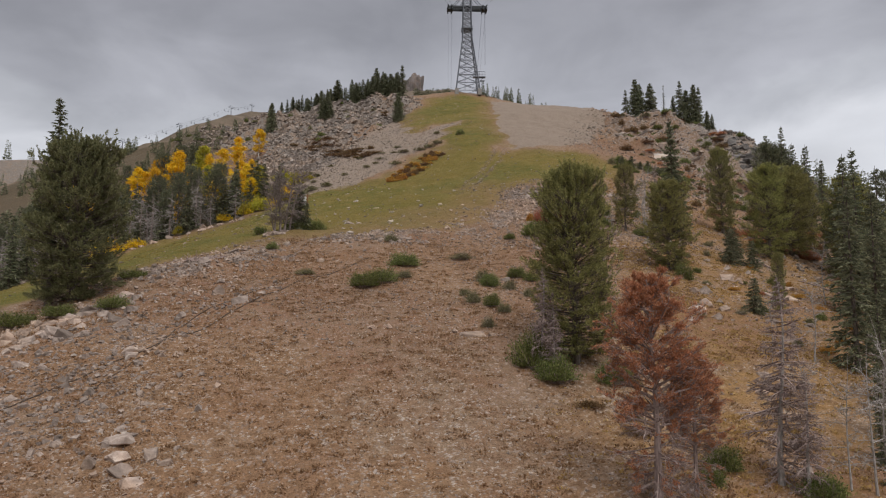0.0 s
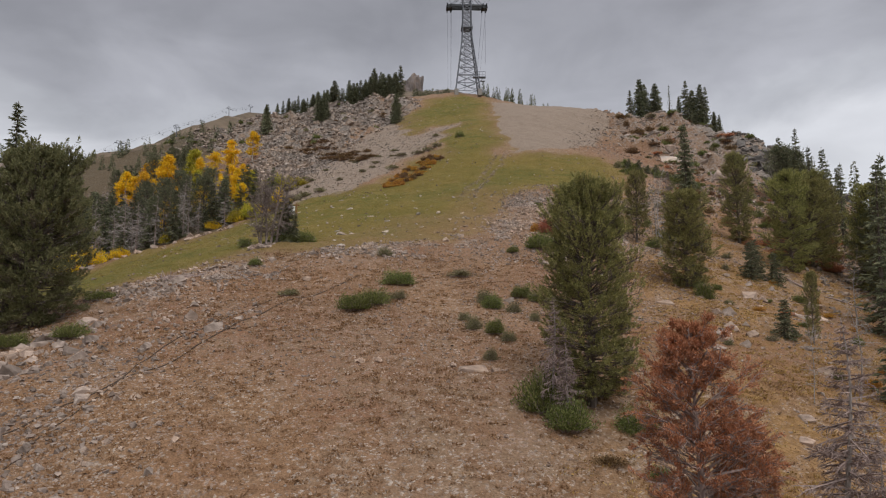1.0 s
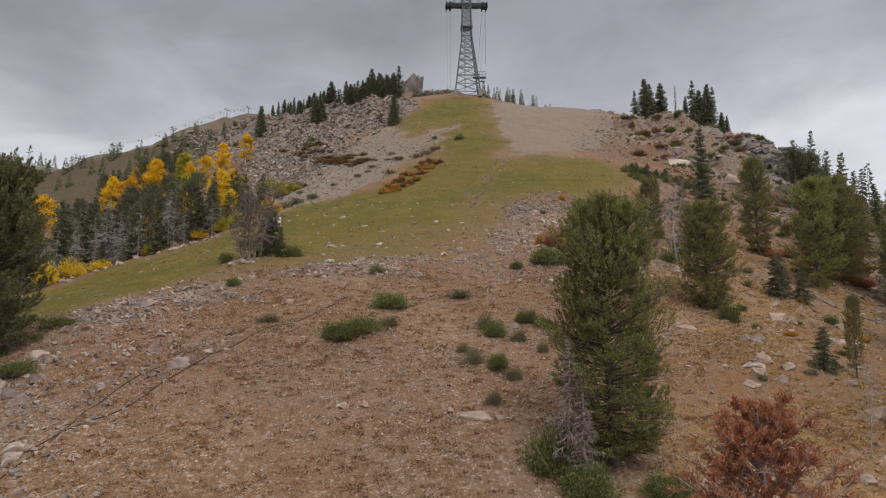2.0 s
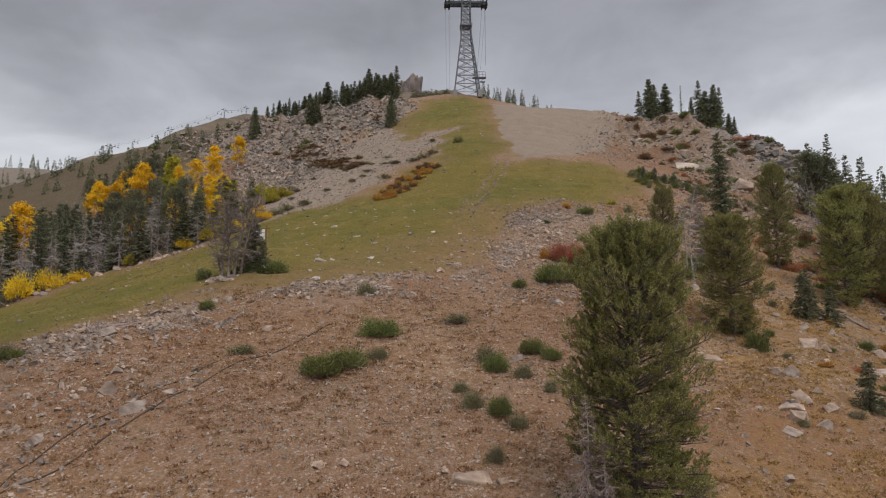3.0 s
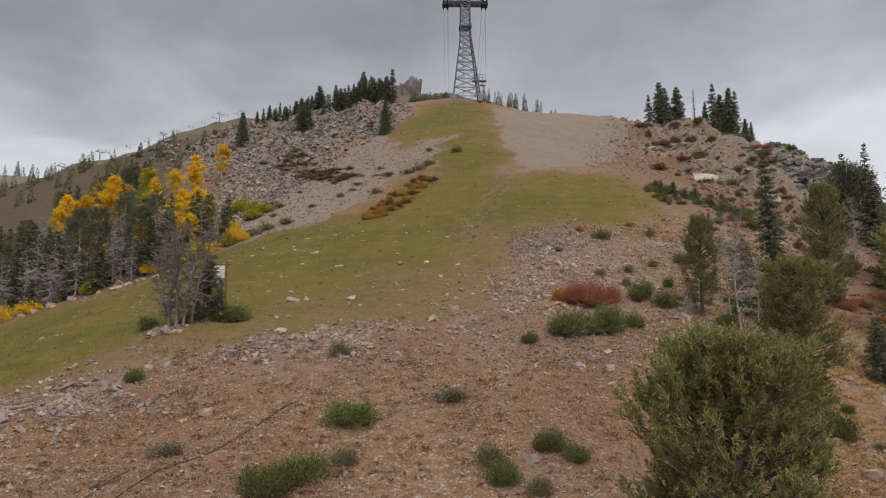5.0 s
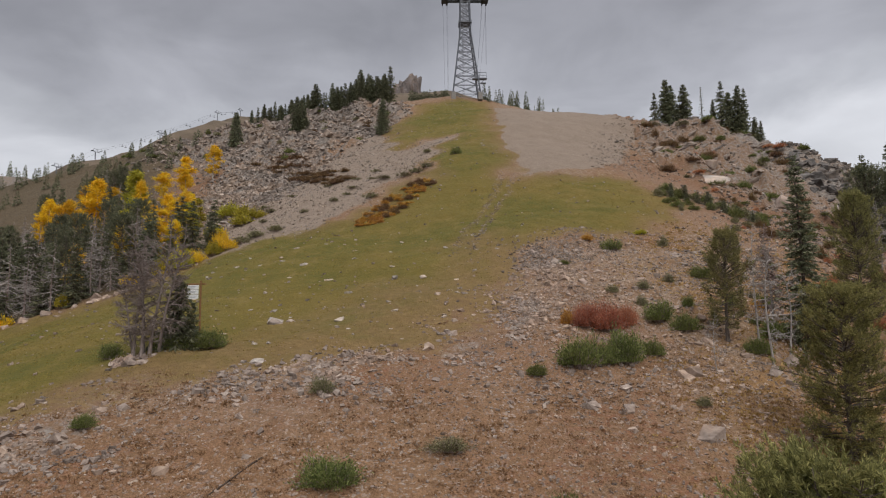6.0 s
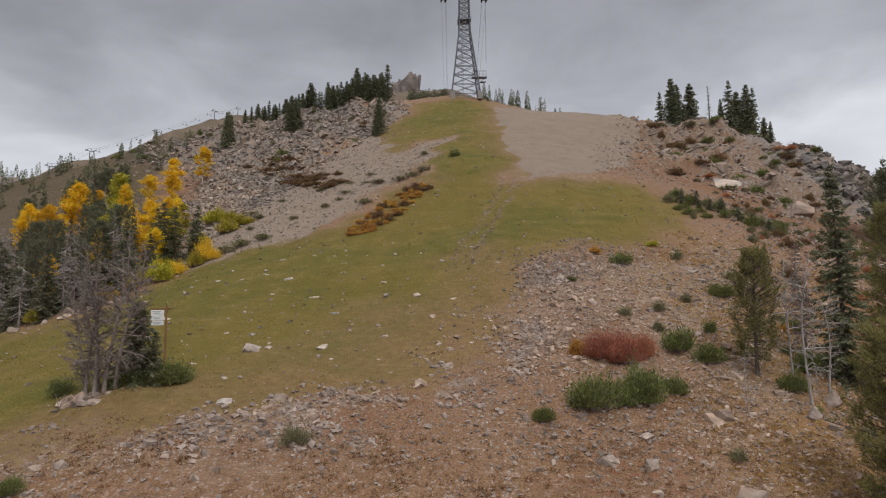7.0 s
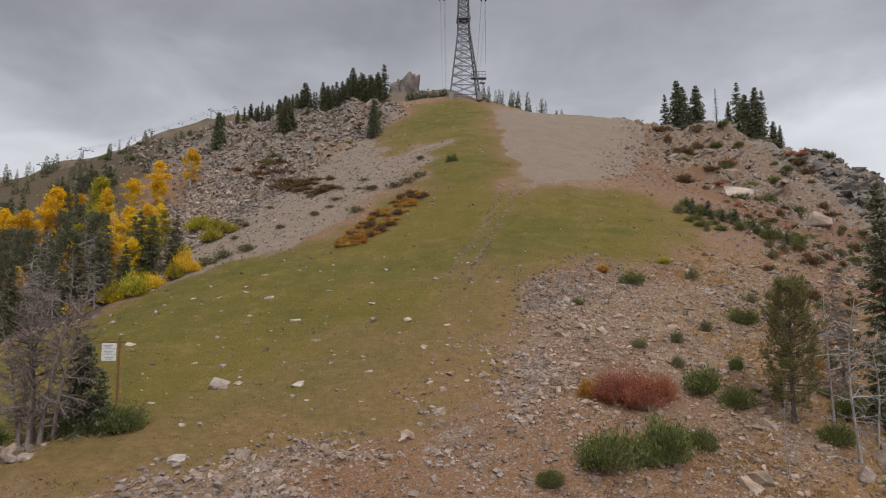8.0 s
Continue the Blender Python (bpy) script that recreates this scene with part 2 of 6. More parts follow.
M_ASPEN = foliage("aspen_leaves", (0.70, 0.42, 0.02), (0.90, 0.62, 0.03), (0.95, 0.75, 0.10), 0.6, 0.4)
M_ASPEN_ORANGE = foliage("orange_aspen_leaves", (0.70, 0.38, 0.015), (0.90, 0.57, 0.02), (0.95, 0.70, 0.06), 0.6, 0.4)
M_LIME = foliage("turning_leaves", (0.24, 0.22, 0.02), (0.42, 0.37, 0.04), (0.6, 0.5, 0.08), 0.6, 0.3)
M_SHRUB = foliage("juniper", (0.08, 0.095, 0.032), (0.168, 0.19, 0.058), (0.295, 0.30, 0.105), 0.75, 0.3)
M_SAGE = foliage("sage", (0.11, 0.105, 0.05), (0.19, 0.175, 0.085), (0.28, 0.25, 0.14))
M_RED = foliage("red_leaves", (0.30, 0.10, 0.05), (0.50, 0.19, 0.095), (0.62, 0.33, 0.19), 0.7, 0.3)
M_ORANGE = foliage("orange_leaves", (0.35, 0.165, 0.032), (0.53, 0.27, 0.055), (0.63, 0.39, 0.105), 0.7, 0.28)
M_TUFT = foliage("dry_tufts", (0.25, 0.15, 0.078), (0.39, 0.25, 0.135), (0.54, 0.38, 0.225), 0.9, 0.4)
M_CLUMP = foliage("dry_clumps", (0.24, 0.145, 0.07), (0.38, 0.24, 0.122), (0.52, 0.355, 0.195), 0.9, 0.4)
M_STRAW = foliage("straw", (0.29, 0.17, 0.064), (0.44, 0.275, 0.108), (0.58, 0.41, 0.19), 0.9, 0.35)
M_TURF = foliage("turf_blades", (0.17, 0.13, 0.028), (0.27, 0.19, 0.045), (0.37, 0.265, 0.085), 0.85, 0.35)
M_BARK = bark("bark", (0.07, 0.052, 0.042), (0.20, 0.165, 0.14))
M_TWIG = bark("grey_twigs", (0.22, 0.19, 0.175), (0.46, 0.41, 0.385))
M_SNAG = bark("grey_brown_snag", (0.12, 0.093, 0.082), (0.32, 0.262, 0.235))
M_SILVER = bark("silver_deadwood", (0.20, 0.175, 0.16), (0.46, 0.42, 0.39))
M_PURPLE = bark("weathered_twigs", (0.18, 0.132, 0.118), (0.40, 0.31, 0.28))
M_ASPENBARK = bark("aspen_bark", (0.22, 0.20, 0.17), (0.58, 0.55, 0.49))
M_STONE = stone("granite", (0.225, 0.175, 0.145), (0.39, 0.31, 0.26), (0.555, 0.468, 0.40), (0.285, 0.22, 0.175))
M_PALE = stone("pale_granite", (0.36, 0.31, 0.27), (0.52, 0.46, 0.41), (0.64, 0.585, 0.53), (0.36, 0.30, 0.25))
# grey cliff rock with the shade of the knob's steep face put into its colour
M_KNOB = stone("shaded_knob_rock", (0.065, 0.06, 0.057), (0.14, 0.128, 0.12), (0.25, 0.232, 0.22), (0.17, 0.14, 0.11))
M_TOOTH = stone("grey_tooth_rock", (0.13, 0.11, 0.103), (0.215, 0.185, 0.172), (0.30, 0.265, 0.25), (0.20, 0.165, 0.145))
M_CLIFF = stone("cliff_rock", (0.095, 0.079, 0.068), (0.265, 0.224, 0.194), (0.45, 0.395, 0.35), (0.27, 0.185, 0.125))
M_STEEL = plain("galvanised_steel", (0.19, 0.2, 0.222), 0.5, 0.4)
M_DARKSTEEL = plain("dark_steel", (0.055, 0.06, 0.065), 0.5, 0.4)
M_CONCRETE = plain("concrete", (0.30, 0.28, 0.26), 0.9)
M_POST = plain("weathered_post", (0.26, 0.13, 0.06), 0.85)
M_BOARD = plain("white_board", (0.80, 0.80, 0.79), 0.5, 0.0, 0.06)
M_GREYBAR = plain("grey_lettering", (0.38, 0.38, 0.39), 0.6)
M_HOSE = plain("dark_hose", (0.085, 0.06, 0.045), 0.8)


# ---------------------------------------------------------------- shape of the land
def hashed(i, j, seed):
    h = (i.astype(np.int64) * 374761393 + j.astype(np.int64) * 668265263 + seed * 1442695041) & 0xFFFFFFFF
    h = ((h ^ (h >> 13)) * 1274126177) & 0xFFFFFFFF
    return ((h ^ (h >> 16)) & 0xFFFF) / 65535.0


def value_noise(x, y, seed=0):
    i, j = np.floor(x), np.floor(y)
    u, v = x - i, y - j
    u, v = u * u * (3 - 2 * u), v * v * (3 - 2 * v)
    a, b = hashed(i, j, seed), hashed(i + 1, j, seed)
    c, d = hashed(i, j + 1, seed), hashed(i + 1, j + 1, seed)
    return (a + (b - a) * u) * (1 - v) + (c + (d - c) * u) * v


def fbm(x, y, seed=0, octaves=4):
    total, amp = 0.0, 1.0
    for k in range(octaves):
        total = total + amp * (value_noise(x * 2 ** k, y * 2 ** k, seed + k) - 0.5)
        amp *= 0.5
    return total


SECTION_X = (-150, -95, -58, -32, -12, 10, 32, 58, 95, 150)
# cross-sections of the spur, from the foot of the view up to the tower
SECTIONS = {
    10: (-5.8, -2.9, -0.8, 1.1, 2.4, 2.6, 1.4, -0.7, -4.5, -10.1),
    45: (-2.1, 5.3, 11.2, 13.9, 13.5, 13.0, 11.8, 8.6, 3.2, -3.4),
    70: (0.3, 10.9, 19.2, 23.2, 23.3, 22.4, 20.2, 16.0, 9.2, 1.2),
    95: (3.4, 16.5, 25.9, 31.9, 32.8, 32.1, 30.2, 25.0, 17.3, 6.3),
    125: (10.1, 23.6, 33.3, 40.2, 42.3, 44.6, 43.6, 38.0, 28.7, 15.4),
    160: (24.0, 35.2, 45.5, 52.6, 55.9, 59.0, 59.9, 55.2, 44.6, 31.2),
    200: (44.5, 54.4, 63.3, 70.5, 75.8, 80.0, 79.1, 72.5, 62.9, 48.4),
    245: (68.5, 79.1, 85.9, 92.4, 98.5, 101.5, 103.2, 101.2, 91.0, 58.0),
    300: (98.0, 111.0, 119.5, 123.5, 126.6, 128.0, 122.5, 109.0, 88.0, 60.0),
}
SECTION_Y = tuple(SECTIONS)
SECTION_Z = np.array([SECTIONS[y] for y in SECTION_Y])


def smooth_weights(knots, at):
    """Weights of a smooth curve through the knots."""
    k = np.asarray(knots, float)
    x = np.clip(np.asarray(at, float), k[0], k[-1])
    n = len(k)
    i = np.clip(np.searchsorted(k, x) - 1, 0, n - 2)
    h = k[i + 1] - k[i]
    u = (x - k[i]) / h
    slope = np.zeros((n, n))
    for j in range(n):
        a, b = max(j - 1, 0), min(j + 1, n - 1)
        slope[j, b] += 1 / (k[b] - k[a])
        slope[j, a] -= 1 / (k[b] - k[a])
    one = np.eye(n)
    return ((2 * u ** 3 - 3 * u ** 2 + 1)[:, None] * one[i] + (3 * u ** 2 - 2 * u ** 3)[:, None] * one[i + 1]
            + ((u ** 3 - 2 * u ** 2 + u) * h)[:, None] * slope[i] + ((u ** 3 - u ** 2) * h)[:, None] * slope[i + 1])


# crests of the hills behind: x, y, z and the fall to both sides
RIDGES = (
    (((-310, 470, 105), (-276, 518, 147), (-272, 555, 165), (-253, 645, 209), (-249, 690, 235), (-238, 750, 262), (-231, 800, 285), (-200, 850, 300)), 0.85),
    (((-380, 400, 108), (-276, 420, 127), (-240, 430, 130), (-215, 470, 127)), 0.7),
    (((-45, 600, 229), (14, 600, 232)), 0.6),
    (((-40, 700, 273), (10, 705, 278)), 0.6),
)


def ridge_height(x, y, crest, fall):
    best = np.full(x.shape, -200.0)
    for (ax, ay, az), (bx, by, bz) in zip(crest, crest[1:]):
        dx, dy = bx - ax, by - ay
        t = np.clip(((x - ax) * dx + (y - ay) * dy) / (dx * dx + dy * dy), 0, 1)
        d = np.hypot(x - ax - t * dx, y - ay - t * dy)
        best = np.maximum(best, az + t * (bz - az) - fall * (np.sqrt(d * d + 100) - 10))
    return best


def inside(x, y, outline, wobble=0.0, soft=2.0, seed=5):
    """1 inside the outline, 0 outside, with a soft and ragged edge of that many metres."""
    x, y = np.asarray(x, float), np.asarray(y, float)
    if wobble:
        x, y = x + wobble * fbm(x / 7, y / 7, seed, 3) * 2, y + wobble * fbm(x / 7, y / 7, seed + 9, 3) * 2
    dist, within = np.full(x.shape, 1e9), np.zeros(x.shape, bool)
    for (ax, ay), (bx, by) in zip(outline, outline[1:] + outline[:1]):
        dx, dy = bx - ax, by - ay
        t = np.clip(((x - ax) * dx + (y - ay) * dy) / (dx * dx + dy * dy), 0, 1)
        dist = np.minimum(dist, np.hypot(x - ax - t * dx, y - ay - t * dy))
        cross = ((ay > y) != (by > y)) & (x < dx * (y - ay) / (dy if dy else 1e-9) + ax)
        within ^= cross
    return np.clip(0.5 + np.where(within, dist, -dist) / (2 * soft), 0, 1)


RUN = [(-90, 137), (-64, 145), (-54, 149), (-46, 152), (-41, 158), (-36, 163), (-28, 166), (-20, 164), (-14, 164), (-9, 177), (-2, 183), (-13, 207), (-14, 246),
       (-6, 286), (5, 296), (17, 290), (19, 235), (17, 196), (17, 179), (34, 181), (43, 182), (44, 162), (38, 147), (26, 137), (14, 132),
       (11, 124), (5, 112), (0, 104), (-6, 99), (-11, 97), (-16, 96), (-19, 99), (-23, 94), (-28, 90), (-34, 84), (-60, 72), (-95, 80)]
BARE = [(19, 268), (36, 275), (59, 262), (58, 238), (49, 211), (36, 187), (19, 179), (17, 199), (19, 240)]
TALUS = [(-66, 235), (-54, 240), (-34, 224), (-21, 248), (-13, 284), (-9, 284), (-14, 246), (-12, 216), (4, 220), (2, 201), (-7, 188), (-16, 172), (-24, 162),
         (-38, 158), (-47, 168), (-52, 195)]
CRAG = [(-130, 330), (-60, 312), (-19, 300), (-9, 290), (-16, 246), (-32, 240), (-34, 216), (-63, 240), (-80, 262), (-120, 290)]
DEBRIS = [(-36, 78), (-33, 84), (-27, 89), (-23, 94), (-15, 94), (-9, 99), (-4, 101), (4, 111), (10, 122), (17, 134), (21, 124), (10, 106),
          (-3, 95), (-13, 89), (-20, 86), (-25, 81), (-32, 74)]
SHOULDER = [(58, 258), (100, 262), (125, 240), (112, 205), (84, 180), (66, 170), (62, 195), (50, 200), (50, 225), (57, 240)]


def land(x, y):
    """Height of the ground."""
    x, y = np.atleast_1d(np.asarray(x, float)), np.atleast_1d(np.asarray(y, float))
    z = np.einsum("pi,ij,pj->p", smooth_weights(SECTION_Y, y), SECTION_Z, smooth_weights(SECTION_X, x))
    back = np.clip(y - 300, 0, None)
    lean = np.clip((-x - 25) / 40, 0, 1)
    z = z + np.minimum(back, 60) * (-0.25 + 0.45 * lean) - np.clip(back - 60, 0, 400) * 0.35
    z = z - np.clip(10 - y, 0, 250) * 0.35 - np.clip(np.abs(x) - 150, 0, 250) * 0.30
    # rocky knob on the shoulder
    z = z + 4.6 * np.exp(-((x - 104) / 15) ** 2 - ((y - 222) / 12) ** 2)
    for crest, fall in RIDGES:
        r = ridge_height(x, y, crest, fall)
        z = np.maximum(z, r) + 1.2 * np.exp(-np.abs(z - r) / 3)
    far = np.clip((np.hypot(x, y - 150) - 160) / 200, 0, 1)
    z = z + fbm(x / 90, y / 90, 3, 4) * 9 * far
    rock = np.maximum(inside(x, y, CRAG, 4, 5), inside(x, y, SHOULDER, 3, 4))
    z = z + fbm(x / 16, y / 16, 11, 4) * (1.1 + 4.2 * rock) + np.abs(fbm(x / 5, y / 5, 21, 4)) * 5.0 * rock
    z = z + fbm(x / 3.2, y / 3.2, 31, 3) * (0.38 + 0.7 * rock)
    return z


def height(x, y):
    return float(land(x, y)[0])


def from_arrays(name, verts, *faces):
    """A mesh from arrays of places and of faces with three or four corners."""
    me = bpy.data.meshes.new(name)
    verts = np.asarray(verts, np.float32)
    faces = [np.asarray(f, np.int32) for f in faces if len(f)]
    me.vertices.add(len(verts))
    me.vertices.foreach_set("co", verts.ravel())
    counts = np.concatenate([np.full(len(f), f.shape[1], np.int32) for f in faces])
    loops = np.concatenate([f.ravel() for f in faces])
    me.loops.add(len(loops))
    me.loops.foreach_set("vertex_index", loops)
    me.polygons.add(len(counts))
    me.polygons.foreach_set("loop_start", np.concatenate([[0], np.cumsum(counts)[:-1]]).astype(np.int32))
    me.update(calc_edges=True)
    return me


def part(name, shape, mat, parent=None, label="", smooth=False):
    """One mesh object, under a thing or a part, from a bmesh or a mesh."""
    if isinstance(shape, bmesh.types.BMesh):
        me = bpy.data.meshes.new(name)
        shape.to_mesh(me)
        shape.free()
    else:
        me = shape
    if not me.materials:
        me.materials.append(mat)
    me.polygons.foreach_set("use_smooth", np.full(len(me.polygons), smooth))
    ob = new(name, me)
    if parent:
        ob.parent = parent
    if label:
        ob["label"] = label
    return ob


def spread(start, fine_from, fine_to, end, step, growth):
    """Steps that are fine in the middle and grow outwards."""
    mid = list(np.arange(fine_from, fine_to, step))
    up, s = [fine_to], step
    while up[-1] < end:
        s *= growth
        up.append(up[-1] + s)
    down, s = [fine_from], step
    while down[-1] > start:
        s *= growth
        down.append(down[-1] - s)
    return np.array(down[:0:-1] + mid + up)


def build_ground():
    xs, ys = spread(-3500, -75, 85, 3500, 0.62, 1.07), np.concatenate([spread(-2500, 28, 215, 216, 0.62, 1.035)[:-2], spread(216.4, 217, 312, 4200, 1.1, 1.05)])
    gx, gy = np.meshgrid(xs, ys)
    x, y = gx.ravel(), gy.ravel()
    z = land(x, y)
    nx, ny = len(xs), len(ys)
    a = (np.arange(ny - 1)[:, None] * nx + np.arange(nx - 1)[None, :]).ravel()
    me = from_arrays("ground", np.stack([x, y, z], 1), np.stack([a, a + 1, a + nx + 1, a + nx], 1))
    run = inside(x, y, RUN, 3.5, 7.5)
    ruts = sum(inside(x, y, [(a, 181), (a + 1.2, 181), (b + 1.1, 134), (b, 134)], 0.7, 0.5) for a, b in ((16.6, 5.2), (14.2, 2.6)))
    hole = 0.25 * ruts + inside(x, y, [(-9, 188), (-2, 190), (6, 222), (-4, 224), (-12, 206)], 3, 3) + inside(x, y, [(12, 127), (23, 131), (22, 136), (14, 134)], 1.5, 1.5)
    run = np.clip(run - 0.8 * hole, 0, 1)
    bare = np.maximum(inside(x, y, BARE, 2.0, 1.2), inside(x, y, TALUS, 4, 4) * 0.95)
    bare = np.maximum(bare, 0.48 * ruts)
    rock = np.clip(np.maximum.reduce([inside(x, y, CRAG, 6, 5) * 0.85, inside(x, y, SHOULDER, 5, 5) * 0.5, inside(x, y, [(82, 250), (110, 255), (128, 232), (114, 204), (92, 196), (84, 220)], 4, 5) * 0.8, inside(x, y, DEBRIS, 4, 4) * np.clip(0.3 + fbm(x / 6, y / 6, 58, 3) * 1.5, 0, 0.55)]), 0, 1)
    gold = np.clip((x - 5 - 0.26 * np.clip(y - 50, 0, 60)) / 12, 0, 1) * np.clip((150 - y) / 40, 0, 1)
    russet = np.clip(0.35 + 0.55 * np.clip((x - 30) / 20, 0, 1) * np.clip((y - 100) / 40, 0, 1) + fbm(x / 14, y / 14, 77, 3) * 1.4, 0, 1)
    far = np.clip((np.hypot(x, y - 150) - 190) / 60, 0, 1)
    rock = np.maximum(rock, 0.8 * inside(x, y, [(-380, 340), (-170, 380), (-200, 470), (-380, 430)], 8, 8))
    far = far * (1 - 0.8 * inside(x, y, [(-380, 340), (-170, 380), (-200, 470), (-380, 430)], 8, 8))
    dried = 0.8 * inside(x, y, [(-36, 82), (-27, 99), (-20, 108), (-12, 114), (-2, 128), (6, 138), (15, 140), (12, 120), (0, 100), (-14, 92), (-26, 86)], 5, 5)
    litter = 0.85 * np.maximum(inside(x, y, [(-190, 90), (-120, 100), (-84, 136), (-72, 147), (-56, 150), (-47, 154), (-50, 168), (-60, 190), (-72, 225), (-88, 262), (-96, 320), (-190, 350)], 5, 3),
                              inside(x, y, [(62, 60), (60, 92), (66, 118), (78, 145), (90, 175), (120, 190), (170, 190), (170, 50)], 6, 6) * 0.6)
    for name, cols in (("cover", (run, bare, rock, dried)), ("cover_more", (gold, russet, far, litter))):
        at = me.attributes.new(name, "FLOAT_COLOR", "POINT")
        at.data.foreach_set("color", np.stack(cols, 1).astype(np.float32).ravel())
    ob = part("ground", me, M_GROUND, smooth=True)
    return tagged(ob, "steep mountainside of pinkish gravel, dry turf and pale rock", "hillside", kind="structure")


build_ground()


# ---------------------------------------------------------------- plants: the kit
def unit(v):
    return v / np.maximum(np.linalg.norm(v, axis=-1, keepdims=True), 1e-9)


class Kit:
    """Collects tubes and blades into one mesh."""

    def __init__(self, seed):
        self.rng = np.random.default_rng(seed)
        self.v, self.q, self.n = [], [], 0

    def add(self, verts, quads):
        self.v.append(verts)
        self.q.append(quads + self.n)
        self.n += len(verts)

    def tube(self, points, radii, sides=6):
        p = np.asarray(points, float)
        d = unit(np.gradient(p, axis=0))
        ref = np.where(np.abs(d[:, 2:3]) > 0.9, np.array([[1.0, 0, 0]]), np.array([[0, 0, 1.0]]))
        s = unit(np.cross(d, ref))
        u = np.cross(s, d)
        a = np.linspace(0, 2 * np.pi, sides, endpoint=False)
        ring = (np.cos(a)[None, :, None] * s[:, None] + np.sin(a)[None, :, None] * u[:, None]) * np.asarray(radii)[:, None, None]
        verts = (p[:, None] + ring).reshape(-1, 3)
        k = np.arange(len(p) - 1)[:, None] * sides
        j = np.arange(sides)[None, :]
        j2 = (j + 1) % sides
        self.add(verts, np.stack([k + j, k + j2, k + sides + j2, k + sides + j], -1).reshape(-1, 4))

    def sticks(self, a, b, ra, rb):
        """Many thin three-sided twigs at once, from a to b."""
        d = unit(b - a)
        s = unit(np.cross(d, self.rng.normal(size=d.shape)))
        u = np.cross(d, s)
        ang = np.array([0, 2.094, 4.189])
        off = np.cos(ang)[None, :, None] * s[:, None] + np.sin(ang)[None, :, None] * u[:, None]
        va = a[:, None] + off * np.reshape(ra, (-1, 1, 1))
        vb = b[:, None] + off * np.reshape(rb, (-1, 1, 1))
        verts = np.concatenate([va, vb], 1).reshape(-1, 3)
        base = np.arange(len(a))[:, None, None] * 6
        quad = np.array([[0, 1, 4, 3], [1, 2, 5, 4], [2, 0, 3, 5]])[None]
        self.add(verts, (base + quad).reshape(-1, 4))

    def blades(self, p, d, length, width):
        """Many kite-shaped blades, each from p along d."""
        d = unit(d)
        s = unit(np.cross(d, self.rng.normal(size=d.shape)))
        n = np.cross(d, s)
        length, width = np.reshape(length, (-1, 1)), np.reshape(width, (-1, 1))
        m = p + d * length * 0.45 + n * length * 0.06
        verts = np.stack([p, m + s * width * 0.5, p + d * length, m - s * width * 0.5], 1).reshape(-1, 3)
        self.add(verts, np.arange(len(p) * 4).reshape(-1, 4))

    def mesh(self, name):
        return from_arrays(name, np.concatenate(self.v), np.concatenate(self.q))


def trunk_line(kit, h, r, bend=0.02, sides=8, n=9, base=0.25):
    t = np.linspace(0, 1, n)
    ph = kit.rng.uniform(0, 6.28, 2)
    p = np.stack([bend * h * np.sin(t * 3 + ph[0]) * t, bend * h * np.sin(t * 4 + ph[1]) * t, -0.4 + t * (h + 0.4)], 1)
    flare = 1 + base * np.exp(-t * 18)
    kit.tube(p, r * flare * (1 - 0.93 * t), sides)
    return lambda z: np.stack([np.interp(z, p[:, 2], p[:, 0]), np.interp(z, p[:, 2], p[:, 1]), z], -1)


def tree(kind, label, category, **pieces):
    """An empty at the foot with its trunk, crown and so on."""
    base = new(kind)
    tagged(base, label, category)
    for name, (me, mat) in pieces.items():
        ob = part(name, me, mat, base)
        if name != "trunk":
            ob["kind"] = "stuff"
    return base


